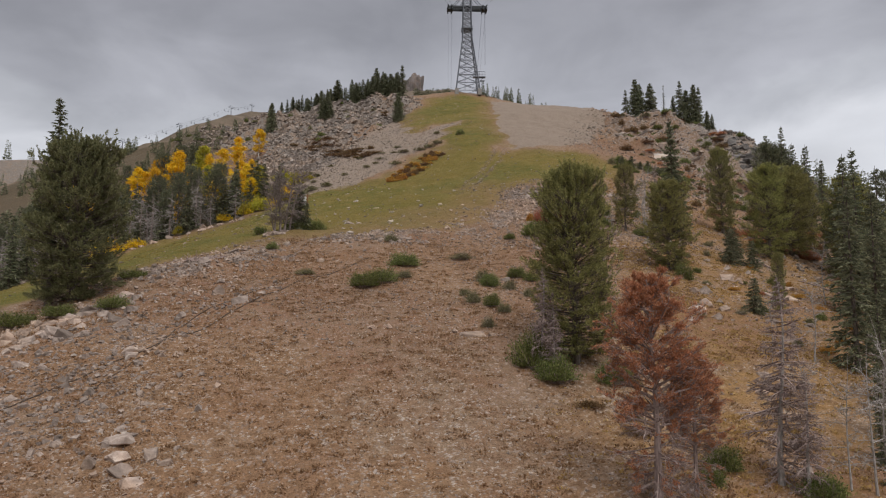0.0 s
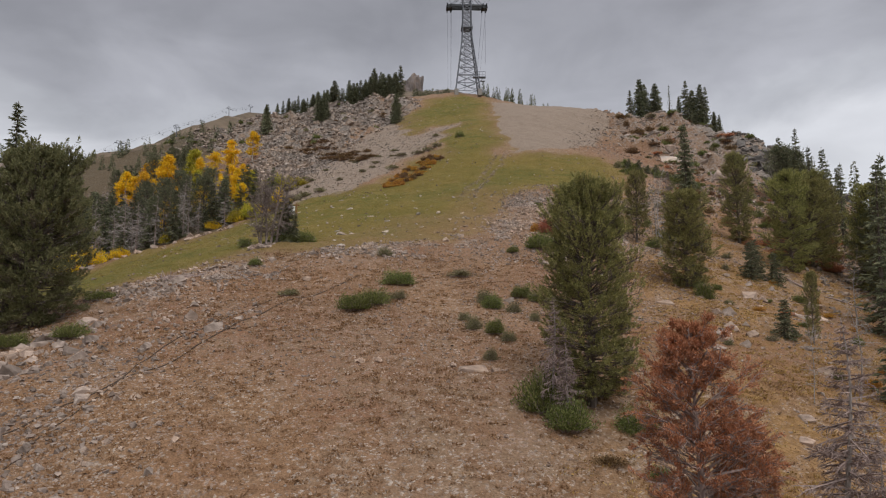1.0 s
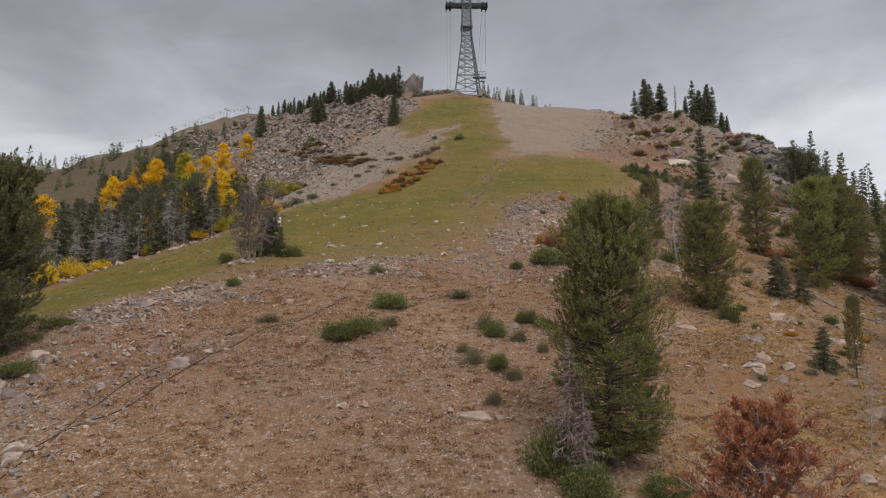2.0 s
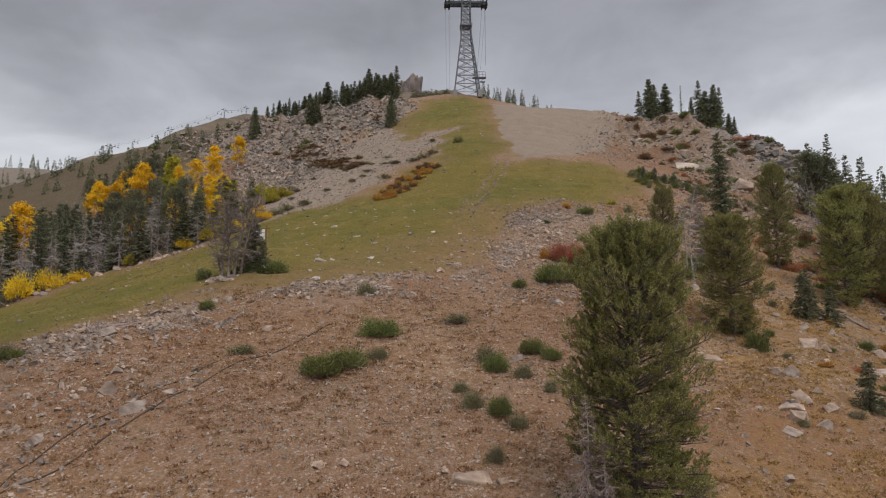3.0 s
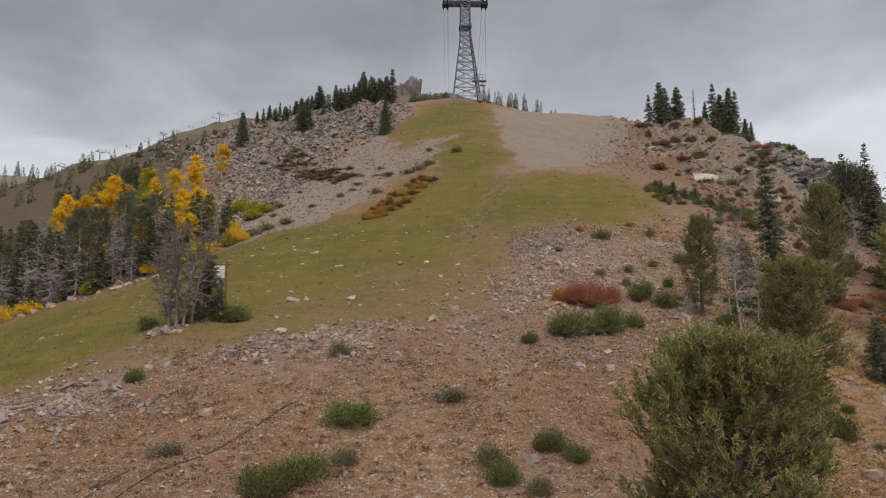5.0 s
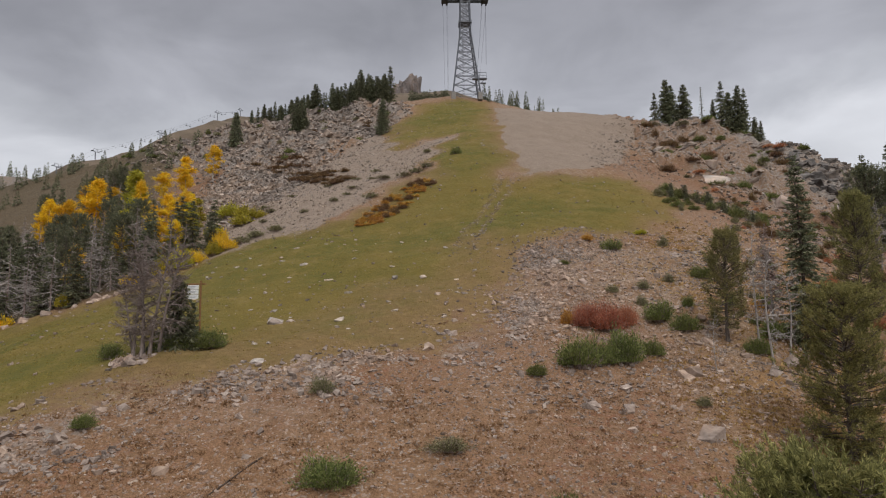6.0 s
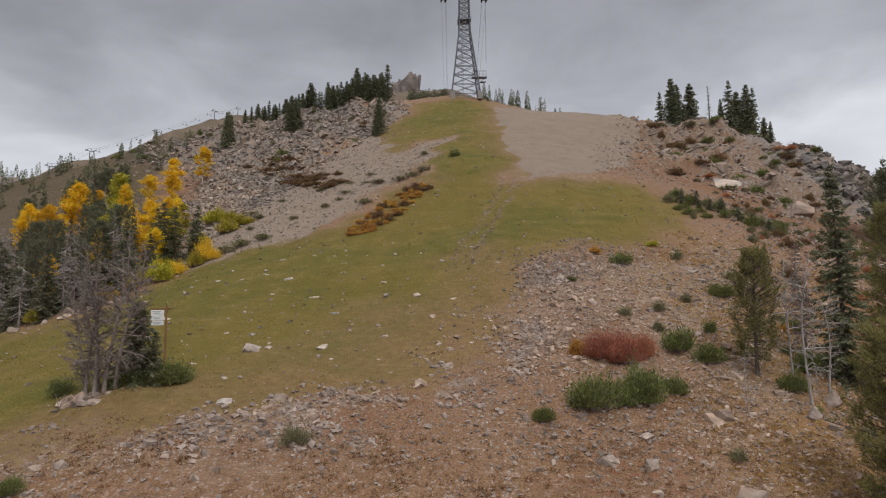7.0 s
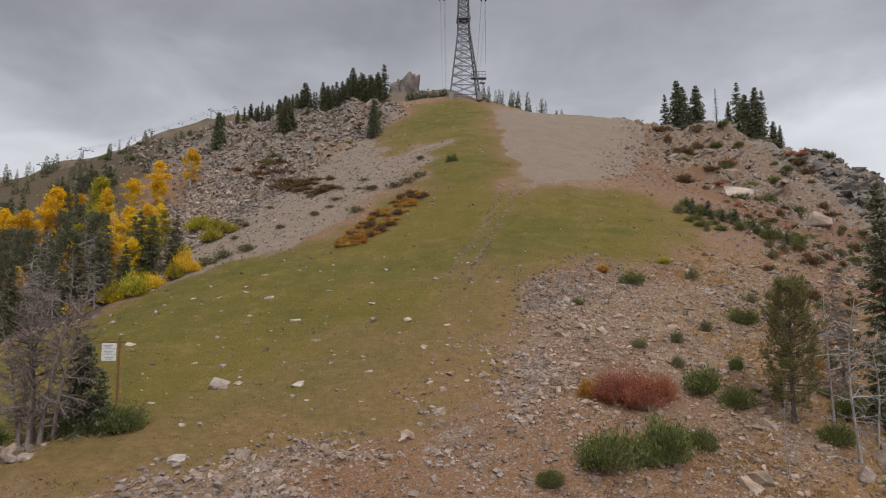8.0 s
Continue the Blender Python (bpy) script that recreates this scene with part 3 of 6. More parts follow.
def pine(seed, h=17.0, r=3.6, limbs=150, plumes=9, needles=40, size=0.2, bare=0.06, label="dense dark green pine with a rounded columnar crown", mat=None, slim=0.16, lumps=0.25, crest=0.1):
    """Limbs that fork into upturned plumes, each a brush of needles."""
    wood, green = Kit(seed), Kit(seed + 500)
    axis = trunk_line(wood, h, h * 0.02, 0.012)
    g = green.rng
    f = np.sort(np.clip((np.arange(limbs) + g.uniform(0, 1, limbs)) / limbs, 0, 1)) ** 0.9
    z0 = h * (bare + (0.97 - bare) * f)
    az = np.arange(limbs) * 2.39996 + g.normal(0, 0.35, limbs)
    swell = 1 + lumps * (np.sin(az * 2 + z0 * 1.1 + seed) + np.sin(az + z0 * 2.3 + 2 * seed)) * 0.5
    env = np.interp(f, [0, 0.1, 0.3, 0.55, 0.78, 0.92, 1], [0.52, 0.8, 1.0, 0.96, 0.76, 0.5, crest]) * r * g.uniform(0.68, 1.08, limbs) * swell
    rise = np.interp(f, [0, 0.35, 1], [-0.2, 0.2, 1.0]) + g.normal(0, 0.12, limbs)
    out = np.stack([np.cos(az), np.sin(az), np.zeros(limbs)], 1)
    side = np.stack([-np.sin(az), np.cos(az), np.zeros(limbs)], 1)
    root = axis(z0)
    tip = root + out * env[:, None] + np.array([0, 0, 1.0]) * (env * rise)[:, None]
    wood.sticks(root, tip, 0.03 + 0.012 * env, np.full(limbs, 0.014))
    k = np.repeat(np.arange(limbs), plumes)
    s = g.uniform(0.3, 1.0, len(k)) ** 0.7
    fork = root[k] + (tip - root)[k] * (s * 0.92)[:, None]
    reach = 0.22 * env[k] * (1.25 - s) + 0.12
    p = fork + side[k] * (g.normal(0, 1.0, len(k)) * reach)[:, None] + out[k] * (g.uniform(0, 1, len(k)) * reach)[:, None]
    p[:, 2] += g.normal(0.04, 0.12, len(k)) + 0.12 * env[k] * s ** 2
    wood.sticks(fork, p, np.full(len(k), 0.016), np.full(len(k), 0.009))
    brush = unit(out[k] * 0.55 + side[k] * g.normal(0, 0.4, (len(k), 1)) + np.array([0, 0, 1.0]) * np.interp(f[k], [0, 0.3, 1], [0.25, 0.75, 1.5])[:, None] + g.normal(0, 0.22, (len(k), 3)))
    long = size * g.uniform(1.6, 3.2, len(k))
    kk = np.repeat(np.arange(len(k)), needles)
    u = g.uniform(0, 1, len(kk)) ** 0.8
    d = brush[kk] * (0.35 + 0.9 * u[:, None]) + g.normal(0, 0.5, (len(kk), 3))
    ln = g.uniform(0.7, 1.25, len(kk)) * size * (1.1 - 0.35 * u)
    green.blades(p[kk] + brush[kk] * (u * long[kk])[:, None] + g.normal(0, 0.02, (len(kk), 3)), d, ln, ln * slim)
    return tree("pine", label, "pine", trunk=(wood.mesh("trunk"), M_BARK), crown=(green.mesh("crown"), mat or M_PINE))


def spruce(seed, h=18.0, r=2.2, whorls=26, per=6, steps=6, blades=4, size=0.7, bare=0.05, gap=0.0, label="narrow dark green spruce with drooping limbs", kind="spruce", mat=None, taper=0.75):
    wood, green = Kit(seed), Kit(seed + 500)
    axis = trunk_line(wood, h, h * 0.014, 0.008)
    g = green.rng
    n = whorls * per
    f = np.clip((np.arange(n) // per + g.uniform(-0.3, 0.5, n)) / whorls, 0, 0.99)
    z0 = h * (bare + (0.99 - bare) * f)
    env = r * (1 - f) ** taper * np.interp(f, [0, 0.1, 1], [0.75, 1, 1]) * g.uniform(0.55, 1.12, n) + 0.12
    env = np.where(g.uniform(0, 1, n) < gap, env * 0.25, env)
    az = np.arange(n) * 2.39996 + g.normal(0, 0.4, n)
    out = np.stack([np.cos(az), np.sin(az), np.zeros(n)], 1)
    side = np.stack([-np.sin(az), np.cos(az), np.zeros(n)], 1)
    drop = np.interp(f, [0, 0.5, 0.85, 1], [-0.42, -0.3, 0.1, 0.9])
    root = axis(z0)
    tip = root + out * env[:, None] + np.array([0, 0, 1.0]) * (env * drop)[:, None]
    wood.sticks(root, tip, 0.02 + 0.01 * env, np.full(n, 0.008))
    k = np.repeat(np.arange(n), steps)
    s = np.tile(np.linspace(0.12, 1.0, steps), n) + g.normal(0, 0.05, len(k))
    p = root[k] + (tip - root)[k] * s[:, None] + np.array([0, 0, 1.0]) * (-0.10 * env[k] * np.sin(np.clip(s, 0, 1) * 3.14))[:, None]
    kk = np.repeat(np.arange(len(p)), blades)
    lr = g.choice([-1, 1], len(kk)) * g.uniform(0.3, 1.0, len(kk))
    d = out[k][kk] * 0.6 + side[k][kk] * lr[:, None] + np.array([0, 0, -0.28]) + g.normal(0, 0.22, (len(kk), 3))
    ln = size * g.uniform(0.55, 1.15, len(kk)) * np.clip(0.35 + 0.4 * env[k][kk], 0.3, 1.15)
    green.blades(p[kk], d, ln, ln * 0.3)
    return tree(kind, label, "conifer", trunk=(wood.mesh("trunk"), M_BARK), crown=(green.mesh("crown"), mat or M_FIR))


def twigs(kit, root, tip, thick, sub, subsub, spray=0.5, hang=0.0):
    """Two further generations of twigs along straight limbs."""
    g = kit.rng
    n = len(root)
    kit.sticks(root, tip, thick, thick * 0.35)
    k = np.repeat(np.arange(n), sub)
    s = g.uniform(0.25, 1.0, len(k))
    a = root[k] + (tip - root)[k] * s[:, None]
    ln = np.linalg.norm(tip - root, axis=1)[k] * g.uniform(0.18, 0.5, len(k)) * (1.2 - 0.6 * s)
    d = unit(unit(tip - root)[k] + g.normal(0, spray, (len(k), 3)) + np.array([0, 0, -hang]))
    b = a + d * ln[:, None]
    kit.sticks(a, b, np.maximum(thick[k] * 0.45, 0.013), np.maximum(thick[k] * 0.22, 0.008))
    ends = (a, b)
    if subsub:
        kk = np.repeat(np.arange(len(a)), subsub)
        s = g.uniform(0.3, 1.0, len(kk))
        c = a[kk] + (b - a)[kk] * s[:, None]
        e = c + unit(unit(b - a)[kk] + g.normal(0, spray, (len(kk), 3)) + np.array([0, 0, -hang])) * (ln[kk] * g.uniform(0.25, 0.55, len(kk)))[:, None]
        kit.sticks(c, e, np.full(len(kk), 0.009), np.full(len(kk), 0.006))
    return ends


def dead_tree(seed, h=12.0, r=2.0, limbs=70, sub=6, subsub=3, bare=0.12, rise=0.2, mat=None, twig_mat=None, label="bare silver-grey dead conifer with broken limbs", bend=0.02, hang=0.0, slender=0.015, stout=1.0):
    wood, fine = Kit(seed), Kit(seed + 500)
    axis = trunk_line(wood, h, h * slender, bend)
    g = fine.rng
    f = np.sort(g.uniform(0, 1, limbs))
    z0 = h * (bare + (0.98 - bare) * f)
    env = r * np.interp(f, [0, 0.3, 0.7, 1], [0.7, 1.0, 0.65, 0.12]) * g.uniform(0.4, 1.15, limbs)
    az = np.arange(limbs) * 2.39996 + g.normal(0, 0.5, limbs)
    root = axis(z0)
    tip = root + np.stack([np.cos(az) * env, np.sin(az) * env, env * (rise + g.normal(0, 0.25, limbs) - hang * (1 - f))], 1)
    twigs(fine, root, tip, (0.018 + 0.012 * env) * stout, sub, subsub, 0.55, hang)
    return tree("dead_tree", label, "dead tree", trunk=(wood.mesh("trunk"), mat or M_SILVER), branchwork=(fine.mesh("branchwork"), twig_mat or mat or M_SILVER))


def rust_pine(seed=71, h=11.4, r=2.6):
    """A dying pine: rust-red needles above and outside, bare grey limbs below."""
    wood, fine, red = Kit(seed), Kit(seed + 1), Kit(seed + 2)
    axis = trunk_line(wood, h, 0.24, 0.015)
    g = fine.rng
    limbs = 170
    f = np.sort(g.uniform(0, 1, limbs))
    z0 = h * (0.05 + 0.93 * f)
    env = r * np.interp(f, [0, 0.2, 0.42, 0.7, 0.88, 1], [0.55, 0.85, 1.0, 0.8, 0.5, 0.12]) * g.uniform(0.6, 1.1, limbs)
    az = np.arange(limbs) * 2.39996 + g.normal(0, 0.4, limbs)
    root = axis(z0)
    rise = np.interp(f, [0, 0.3, 1], [-0.5, 0.25, 1.0])
    tip = root + np.stack([np.cos(az) * env, np.sin(az) * env, env * (rise + g.normal(0, 0.15, limbs))], 1)
    a, b = twigs(fine, root, tip, 0.024 + 0.014 * env, 9, 5, 0.5, 0.12)
    leafy = np.clip((b[:, 2] / h - 0.25) * 2.0, 0.08, 0.85)
    keep = np.where(g.uniform(0, 1, len(b)) < leafy)[0]
    kk = np.repeat(keep, 56)
    p = a[kk] + (b - a)[kk] * g.uniform(0.3, 1.05, (len(kk), 1))
    d = unit(b - a)[kk] * 0.5 + np.array([0, 0, 0.6]) + g.normal(0, 0.55, (len(kk), 3))
    ln = g.uniform(0.09, 0.19, len(kk))
    red.blades(p + g.normal(0, 0.05, p.shape), d, ln, ln * 0.3)
    return tree("dying_pine", "dying pine with rust-red needles and bare grey lower limbs", "pine", trunk=(wood.mesh("trunk"), M_PURPLE),
                branchwork=(fine.mesh("branchwork"), M_PURPLE), crown=(red.mesh("crown"), M_RUST))


def aspen(seed, h=13.0, r=1.9, mat=None, leaves=2600, start=0.35, label="yellow autumn aspen with a slim pale trunk"):
    wood, green = Kit(seed), Kit(seed + 500)
    axis = trunk_line(wood, h, h * 0.011, 0.02)
    g = green.rng
    n = 34
    f = np.sort(g.uniform(0, 1, n))
    z0 = h * (start + (0.97 - start) * f)
    env = r * np.interp(f, [0, 0.3, 0.7, 1], [0.6, 1, 0.8, 0.15]) * g.uniform(0.5, 1.15, n)
    az = np.arange(n) * 2.39996 + g.normal(0, 0.5, n)
    root = axis(z0)
    tip = root + np.stack([np.cos(az) * env, np.sin(az) * env, env * (0.55 + g.normal(0, 0.2, n))], 1)
    wood.sticks(root, tip, 0.015 + 0.01 * env, np.full(n, 0.006))
    k = g.integers(0, n, leaves)
    s = g.uniform(0.35, 1.08, leaves)
    p = root[k] + (tip - root)[k] * s[:, None] + g.normal(0, 0.27, (leaves, 3))
    ln = g.uniform(0.16, 0.30, leaves)
    green.blades(p, g.normal(0, 1, (leaves, 3)), ln, ln * 0.85)
    return tree("aspen", label, "aspen", trunk=(wood.mesh("trunk"), M_ASPENBARK), crown=(green.mesh("crown"), mat or M_ASPEN))


def shrub(seed, w=1.5, h=0.9, mat=None, stems=60, blades=26, size=0.34, label="low dark green juniper bush", up=0.9, kind="shrub"):
    """A low bush of many stems, each with its blades; w is half its width."""
    wood, green = Kit(seed), Kit(seed + 500)
    g = green.rng
    az = g.uniform(0, 6.283, stems)
    lobes = 6
    la, lr = np.arange(lobes) * 1.1 + g.uniform(0, 1, lobes), g.uniform(0.15, 0.62, lobes) * w
    centre = np.stack([np.cos(la) * lr, np.sin(la) * lr, np.zeros(lobes)], 1)
    size_l, tall_l = g.uniform(0.45, 0.7, lobes) * w, g.uniform(0.45, 0.9, lobes) * h
    tall_l[0] = h
    own = g.integers(0, lobes, stems)
    rad = np.sqrt(g.uniform(0, 1, stems)) * g.uniform(0.8, 1.25, stems)
    tip = centre[own] + np.stack([np.cos(az) * rad * size_l[own], np.sin(az) * rad * size_l[own], tall_l[own] * np.clip(1 - 0.5 * rad ** 2, 0.12, 1) * g.uniform(0.55, 1.15, stems)], 1)
    root = centre[own] * 0.7 + (tip - centre[own]) * np.array([0.2, 0.2, 0]) + np.array([0, 0, -0.15])
    wood.sticks(root, tip, np.full(stems, 0.02), np.full(stems, 0.007))
    k = np.repeat(np.arange(stems), blades)
    s = g.uniform(0.4, 1.0, len(k))
    p = root[k] + (tip - root)[k] * s[:, None] + g.normal(0, 0.10 + 0.05 * w, (len(k), 3))
    p[:, 2] = np.maximum(p[:, 2], 0.02)
    d = unit((tip - root) * np.array([1, 1, 0.6]))[k] * 0.9 + np.array([0, 0, up * 0.3]) + g.normal(0, 0.5, (len(k), 3))
    ln = size * g.uniform(0.6, 1.2, len(k))
    green.blades(p, d, ln, ln * 0.34)
    return tree(kind, label, "shrub", stemwork=(wood.mesh("stemwork"), M_PURPLE), foliage=(green.mesh("foliage"), mat or M_SHRUB))


class Stock:
    """A plant or stone that is built once; the first planting is itself, the others are copies."""

    def __init__(self, ob):
        self.ob, self.used = ob, False

    def plant(self, x, y, scale=1.0, turn=0.0, wide=1.0, sink=0.0, lean=(0, 0), group="", label=""):
        m = pose(x, y, height(x, y) - sink, lean[0], lean[1], turn) @ Matrix.Diagonal((scale * wide, scale * wide, scale, 1))
        if self.used:
            ob = copy_thing(self.first, m)
            ob.matrix_basis = m
        else:
            ob, self.used, self.first = self.ob, True, self.ob
            ob.matrix_basis = m
        return tagged(ob, label, "", group)


# ---------------------------------------------------------------- cableway tower
def box(bm, size, m):
    bmesh.ops.create_cube(bm, size=1.0, matrix=m @ Matrix.Diagonal((*size, 1)))


def beam(bm, a, b, w, w2=None):
    """A square bar from a to b."""
    a, b = Vector(a), Vector(b)
    d = b - a
    m = Matrix.Translation((a + b) / 2) @ d.to_track_quat("Z", "Y").to_matrix().to_4x4()
    box(bm, (w, w2 or w, d.length), m)


def cableway_tower(x, y):
    base = new("cableway_tower")
    z = height(x, y) - 0.5
    base.matrix_basis = pose(x, y, z, 0, 0, 2)
    tagged(base, "tall grey steel lattice cableway tower on the hilltop", "tower")
    # half width of the shaft at its levels
    levels = [0, 3.4, 7, 10.6, 14, 17.2, 20.2, 23, 25.6, 27.8, 30, 32.2, 34.4, 36.6, 38.8, 41, 43.6, 46.4]
    half = [np.interp(v, [0, 26, 37, 47], [5.3, 2.05, 1.8, 1.7]) for v in levels]
    corners = [(1, 1), (1, -1), (-1, -1), (-1, 1)]
    for cx, cy in corners:
        kit = Kit(5)
        kit.tube(np.array([(cx * h, cy * h, v) for v, h in zip(levels, half)]), np.full(len(levels), 0.29), 4)
        part("leg", kit.mesh("leg"), M_STEEL, base)
    for k in range(4):
        (ax, ay), (bx, by) = corners[k], corners[(k + 1) % 4]
        for a, b, ha, hb in zip(levels, levels[1:], half, half[1:]):
            for p, q, w in (((ax * ha, ay * ha, a), (bx * hb, by * hb, b), 0.17), ((bx * ha, by * ha, a), (ax * hb, ay * hb, b), 0.17), ((ax * hb, ay * hb, b), (bx * hb, by * hb, b), 0.2)):
                bm = bmesh.new()
                beam(bm, p, q, w)
                part("brace", bm, M_STEEL, base)
    # platforms on the shaft
    for v, w in ((30.0, 2.5),):
        bm = bmesh.new()
        box(bm, (2 * w, 2 * w, 0.18), pose(0, 0, v))
        for s in (-1, 1):
            for rail in (0.55, 1.1):
                beam(bm, (-w, s * w, v + rail), (w, s * w, v + rail), 0.07)
                beam(bm, (s * w, -w, v + rail), (s * w, w, v + rail), 0.07)
            for t in np.linspace(-w, w, 5):
                beam(bm, (t, s * w, v), (t, s * w, v + 1.1), 0.07)
        part("platform", bm, M_STEEL, base)
    # cross-arm with the rope saddles
    bm = bmesh.new()
    for s in (-1.3, 1.3):
        beam(bm, (-8.5, s, 40.6), (8.5, s, 40.6), 0.55, 0.9)
        beam(bm, (-8.5, s, 39.8), (8.5, s, 39.8), 0.3)
    for t in np.linspace(-7, 7, 9):
        beam(bm, (t, -1.3, 40.4), (t, 1.3, 40.4), 0.25)
    part("cross_arm", bm, M_DARKSTEEL, base, "dark steel cross-arm")
    for s in (-1, 1):
        for side in (-1.2, 1.2):
            for a, b, w in ((47.0, 6.8, 0.3), (44.6, 3.4, 0.2)):
                bm = bmesh.new()
                beam(bm, (s * 1.4, side, a), (s * b, side, 41.0), w)
                part("stay", bm, M_STEEL, base)
        bm = bmesh.new()
        for lane in (-0.75, 0.75):
            for i in range(8):
                u = (i - 3.5) / 3.5
                beam(bm, (s * 7.9 + lane, u * 3.4, 40.9 - 0.5 * u * u), (s * 7.9 + lane, (u + 2 / 7) * 3.4, 40.9 - 0.5 * (u + 2 / 7) ** 2), 0.4, 0.6)
        box(bm, (2.6, 3.2, 1.1), pose(s * 7.9, 0, 39.9))
        for t in (-0.9, 0.9):
            box(bm, (0.3, 5.4, 1.7), pose(s * 7.9 + t, 0, 40.1))
        part("rope_saddle", bm, M_DARKSTEEL, base, "dark steel rope saddle")
        for i in range(5):
            bm = bmesh.new()
            bmesh.ops.create_cone(bm, cap_ends=True, segments=12, radius1=0.42, radius2=0.42, depth=0.22,
                                  matrix=pose(s * 6.8, (i - 2) * 1.1, 39.4, 0, 90, 0))
            part("sheave", bm, M_DARKSTEEL, base)
    # landing with its rail beside the shaft
    bm = bmesh.new()
    box(bm, (5.6, 2.0, 0.3), pose(5.0, -3.6, 6.4))
    landing = part("landing", bm, M_STEEL, base)
    bars = [("rail_post", (t, -4.5, 6.4), (t, -4.5, 8.7), 0.12) for t in np.linspace(2.4, 7.6, 5)]
    bars += [("handrail", (2.4, -4.5, 8.7), (7.6, -4.5, 8.7), 0.16), ("mid_rail", (2.4, -4.5, 7.5), (7.6, -4.5, 7.5), 0.1), ("prop", (4.0, -3.8, 3.4), (7.2, -3.8, 6.3), 0.18)]
    for name, p, q, w in bars:
        bm = bmesh.new()
        beam(bm, p, q, w)
        part(name, bm, M_STEEL, landing)
    bm = bmesh.new()
    box(bm, (2.0, 1.2, 0.25), pose(6.4, -3.8, 4.6))
    part("lower_landing", bm, M_STEEL, base)
    bm = bmesh.new()
    for t in (4.2, 4.45):
        beam(bm, (-1.5 + (t - 4.2) * 2, -4.9 + 0.1 * t, 0), (-1.2 + (t - 4.2) * 2, -2.2, 25), 0.08)
    for v in np.arange(0.5, 25, 0.6):
        beam(bm, (-1.5 + 0.012 * v, -4.5 + 0.09 * v, v), (-1.0 + 0.012 * v, -4.5 + 0.09 * v, v), 0.05)
    part("ladder", bm, M_STEEL, base)
    for cx, cy in corners:
        bm = bmesh.new()
        box(bm, (1.7, 1.7, 3.0), pose(cx * 5.1, cy * 5.1, -1.0))
        bmesh.ops.bevel(bm, geom=list(bm.edges), offset=0.12, segments=1, affect="EDGES")
        part("footing", bm, M_CONCRETE, base, "pale concrete footing")
    return base


TOWER_X, TOWER_Y = 11.0, 300.0
cableway_tower(TOWER_X, TOWER_Y)


def rope(name, points, r, label):
    kit = Kit(1)
    kit.tube(points, np.full(len(points), r), 5)
    ob = part(name, kit.mesh(name), M_DARKSTEEL)
    return tagged(ob, label, "cable")


def sagging(a, b, sag, n=28):
    t = np.linspace(0, 1, n)[:, None]
    p = np.array(a) * (1 - t) + np.array(b) * t
    p[:, 2] -= (4 * sag * t * (1 - t))[:, 0]
    return p


TZ = height(TOWER_X, TOWER_Y) - 0.5
for s in (-1, 1):
    for lane in (-0.75, 0.75):
        sx = TOWER_X + s * 7.9 + lane
        rope("track_rope", np.vstack([sagging((sx - 14 + 2, -160, -15), (sx, TOWER_Y - 3.4, TZ + 40.8), 9)[:-1],
                                      sagging((sx, TOWER_Y + 3.4, TZ + 40.8), (sx + 4, 760, 235), 34)]), 0.03, "dark steel track rope of the cableway over the tower saddle")
    sx = TOWER_X + s * 6.8
    rope("haul_rope", sagging((sx, TOWER_Y, TZ + 39.3), (sx + 4, 760, 233), 36), 0.022, "thin dark haul rope behind the tower")


def drop_line(x, y, top, low):
    kit = Kit(2)
    kit.tube(np.array([(x, y, top), (x + 0.1, y, (top + low) / 2), (x, y, low)]), [0.05] * 3, 5)
    return tagged(part("signal_cable", kit.mesh("signal_cable"), M_DARKSTEEL), "thin vertical cable hanging from the tower's cross-arm", "cable")


drop_line(TOWER_X + 7.9, TOWER_Y - 2.5, TZ + 39.5, TZ + 12.5)


# ---------------------------------------------------------------- trees
def group_of(stocks, places, group, seed, wide=0.0, stout=1.0):
    g = np.random.default_rng(seed)
    for i, (x, y, h) in enumerate(places):
        s = stocks[i % len(stocks)]
        s.plant(x, y, h / s.tall, g.uniform(0, 360), stout * (1 + g.uniform(-wide, wide)), 0.15, group=group)


def stock(ob, tall):
    s = Stock(ob)
    s.tall = tall
    return s


near_pine = stock(pine(1, 16.0, 3.7, 330, 17, 34, 0.2, 0.05, "tall dense pine with a broad columnar dark green crown", None, 0.2, 0.26, 0.2), 16.6)
near_pine.plant(11.0, 57.3, 1.0, 20, 1.0, 0.2)
left_pine = stock(pine(2, 16.6, 5.2, 340, 13, 30, 0.3, 0.02, "broad dark green pine with heavy boughs at the forest edge", M_BOUGH, 0.3, 0.25, 0.3), 17.9)
left_pine.plant(-39.8, 74.0, 1.0, 80, 1.0, 0.2)
spire = stock(spruce(3, 22.7, 2.3, 34, 6, 5, 5, 0.7, 0.3, 0.3, "tall thin half-bare fir spire"), 22.7)
spire.plant(-42.6, 74.4, 1.02, 0)

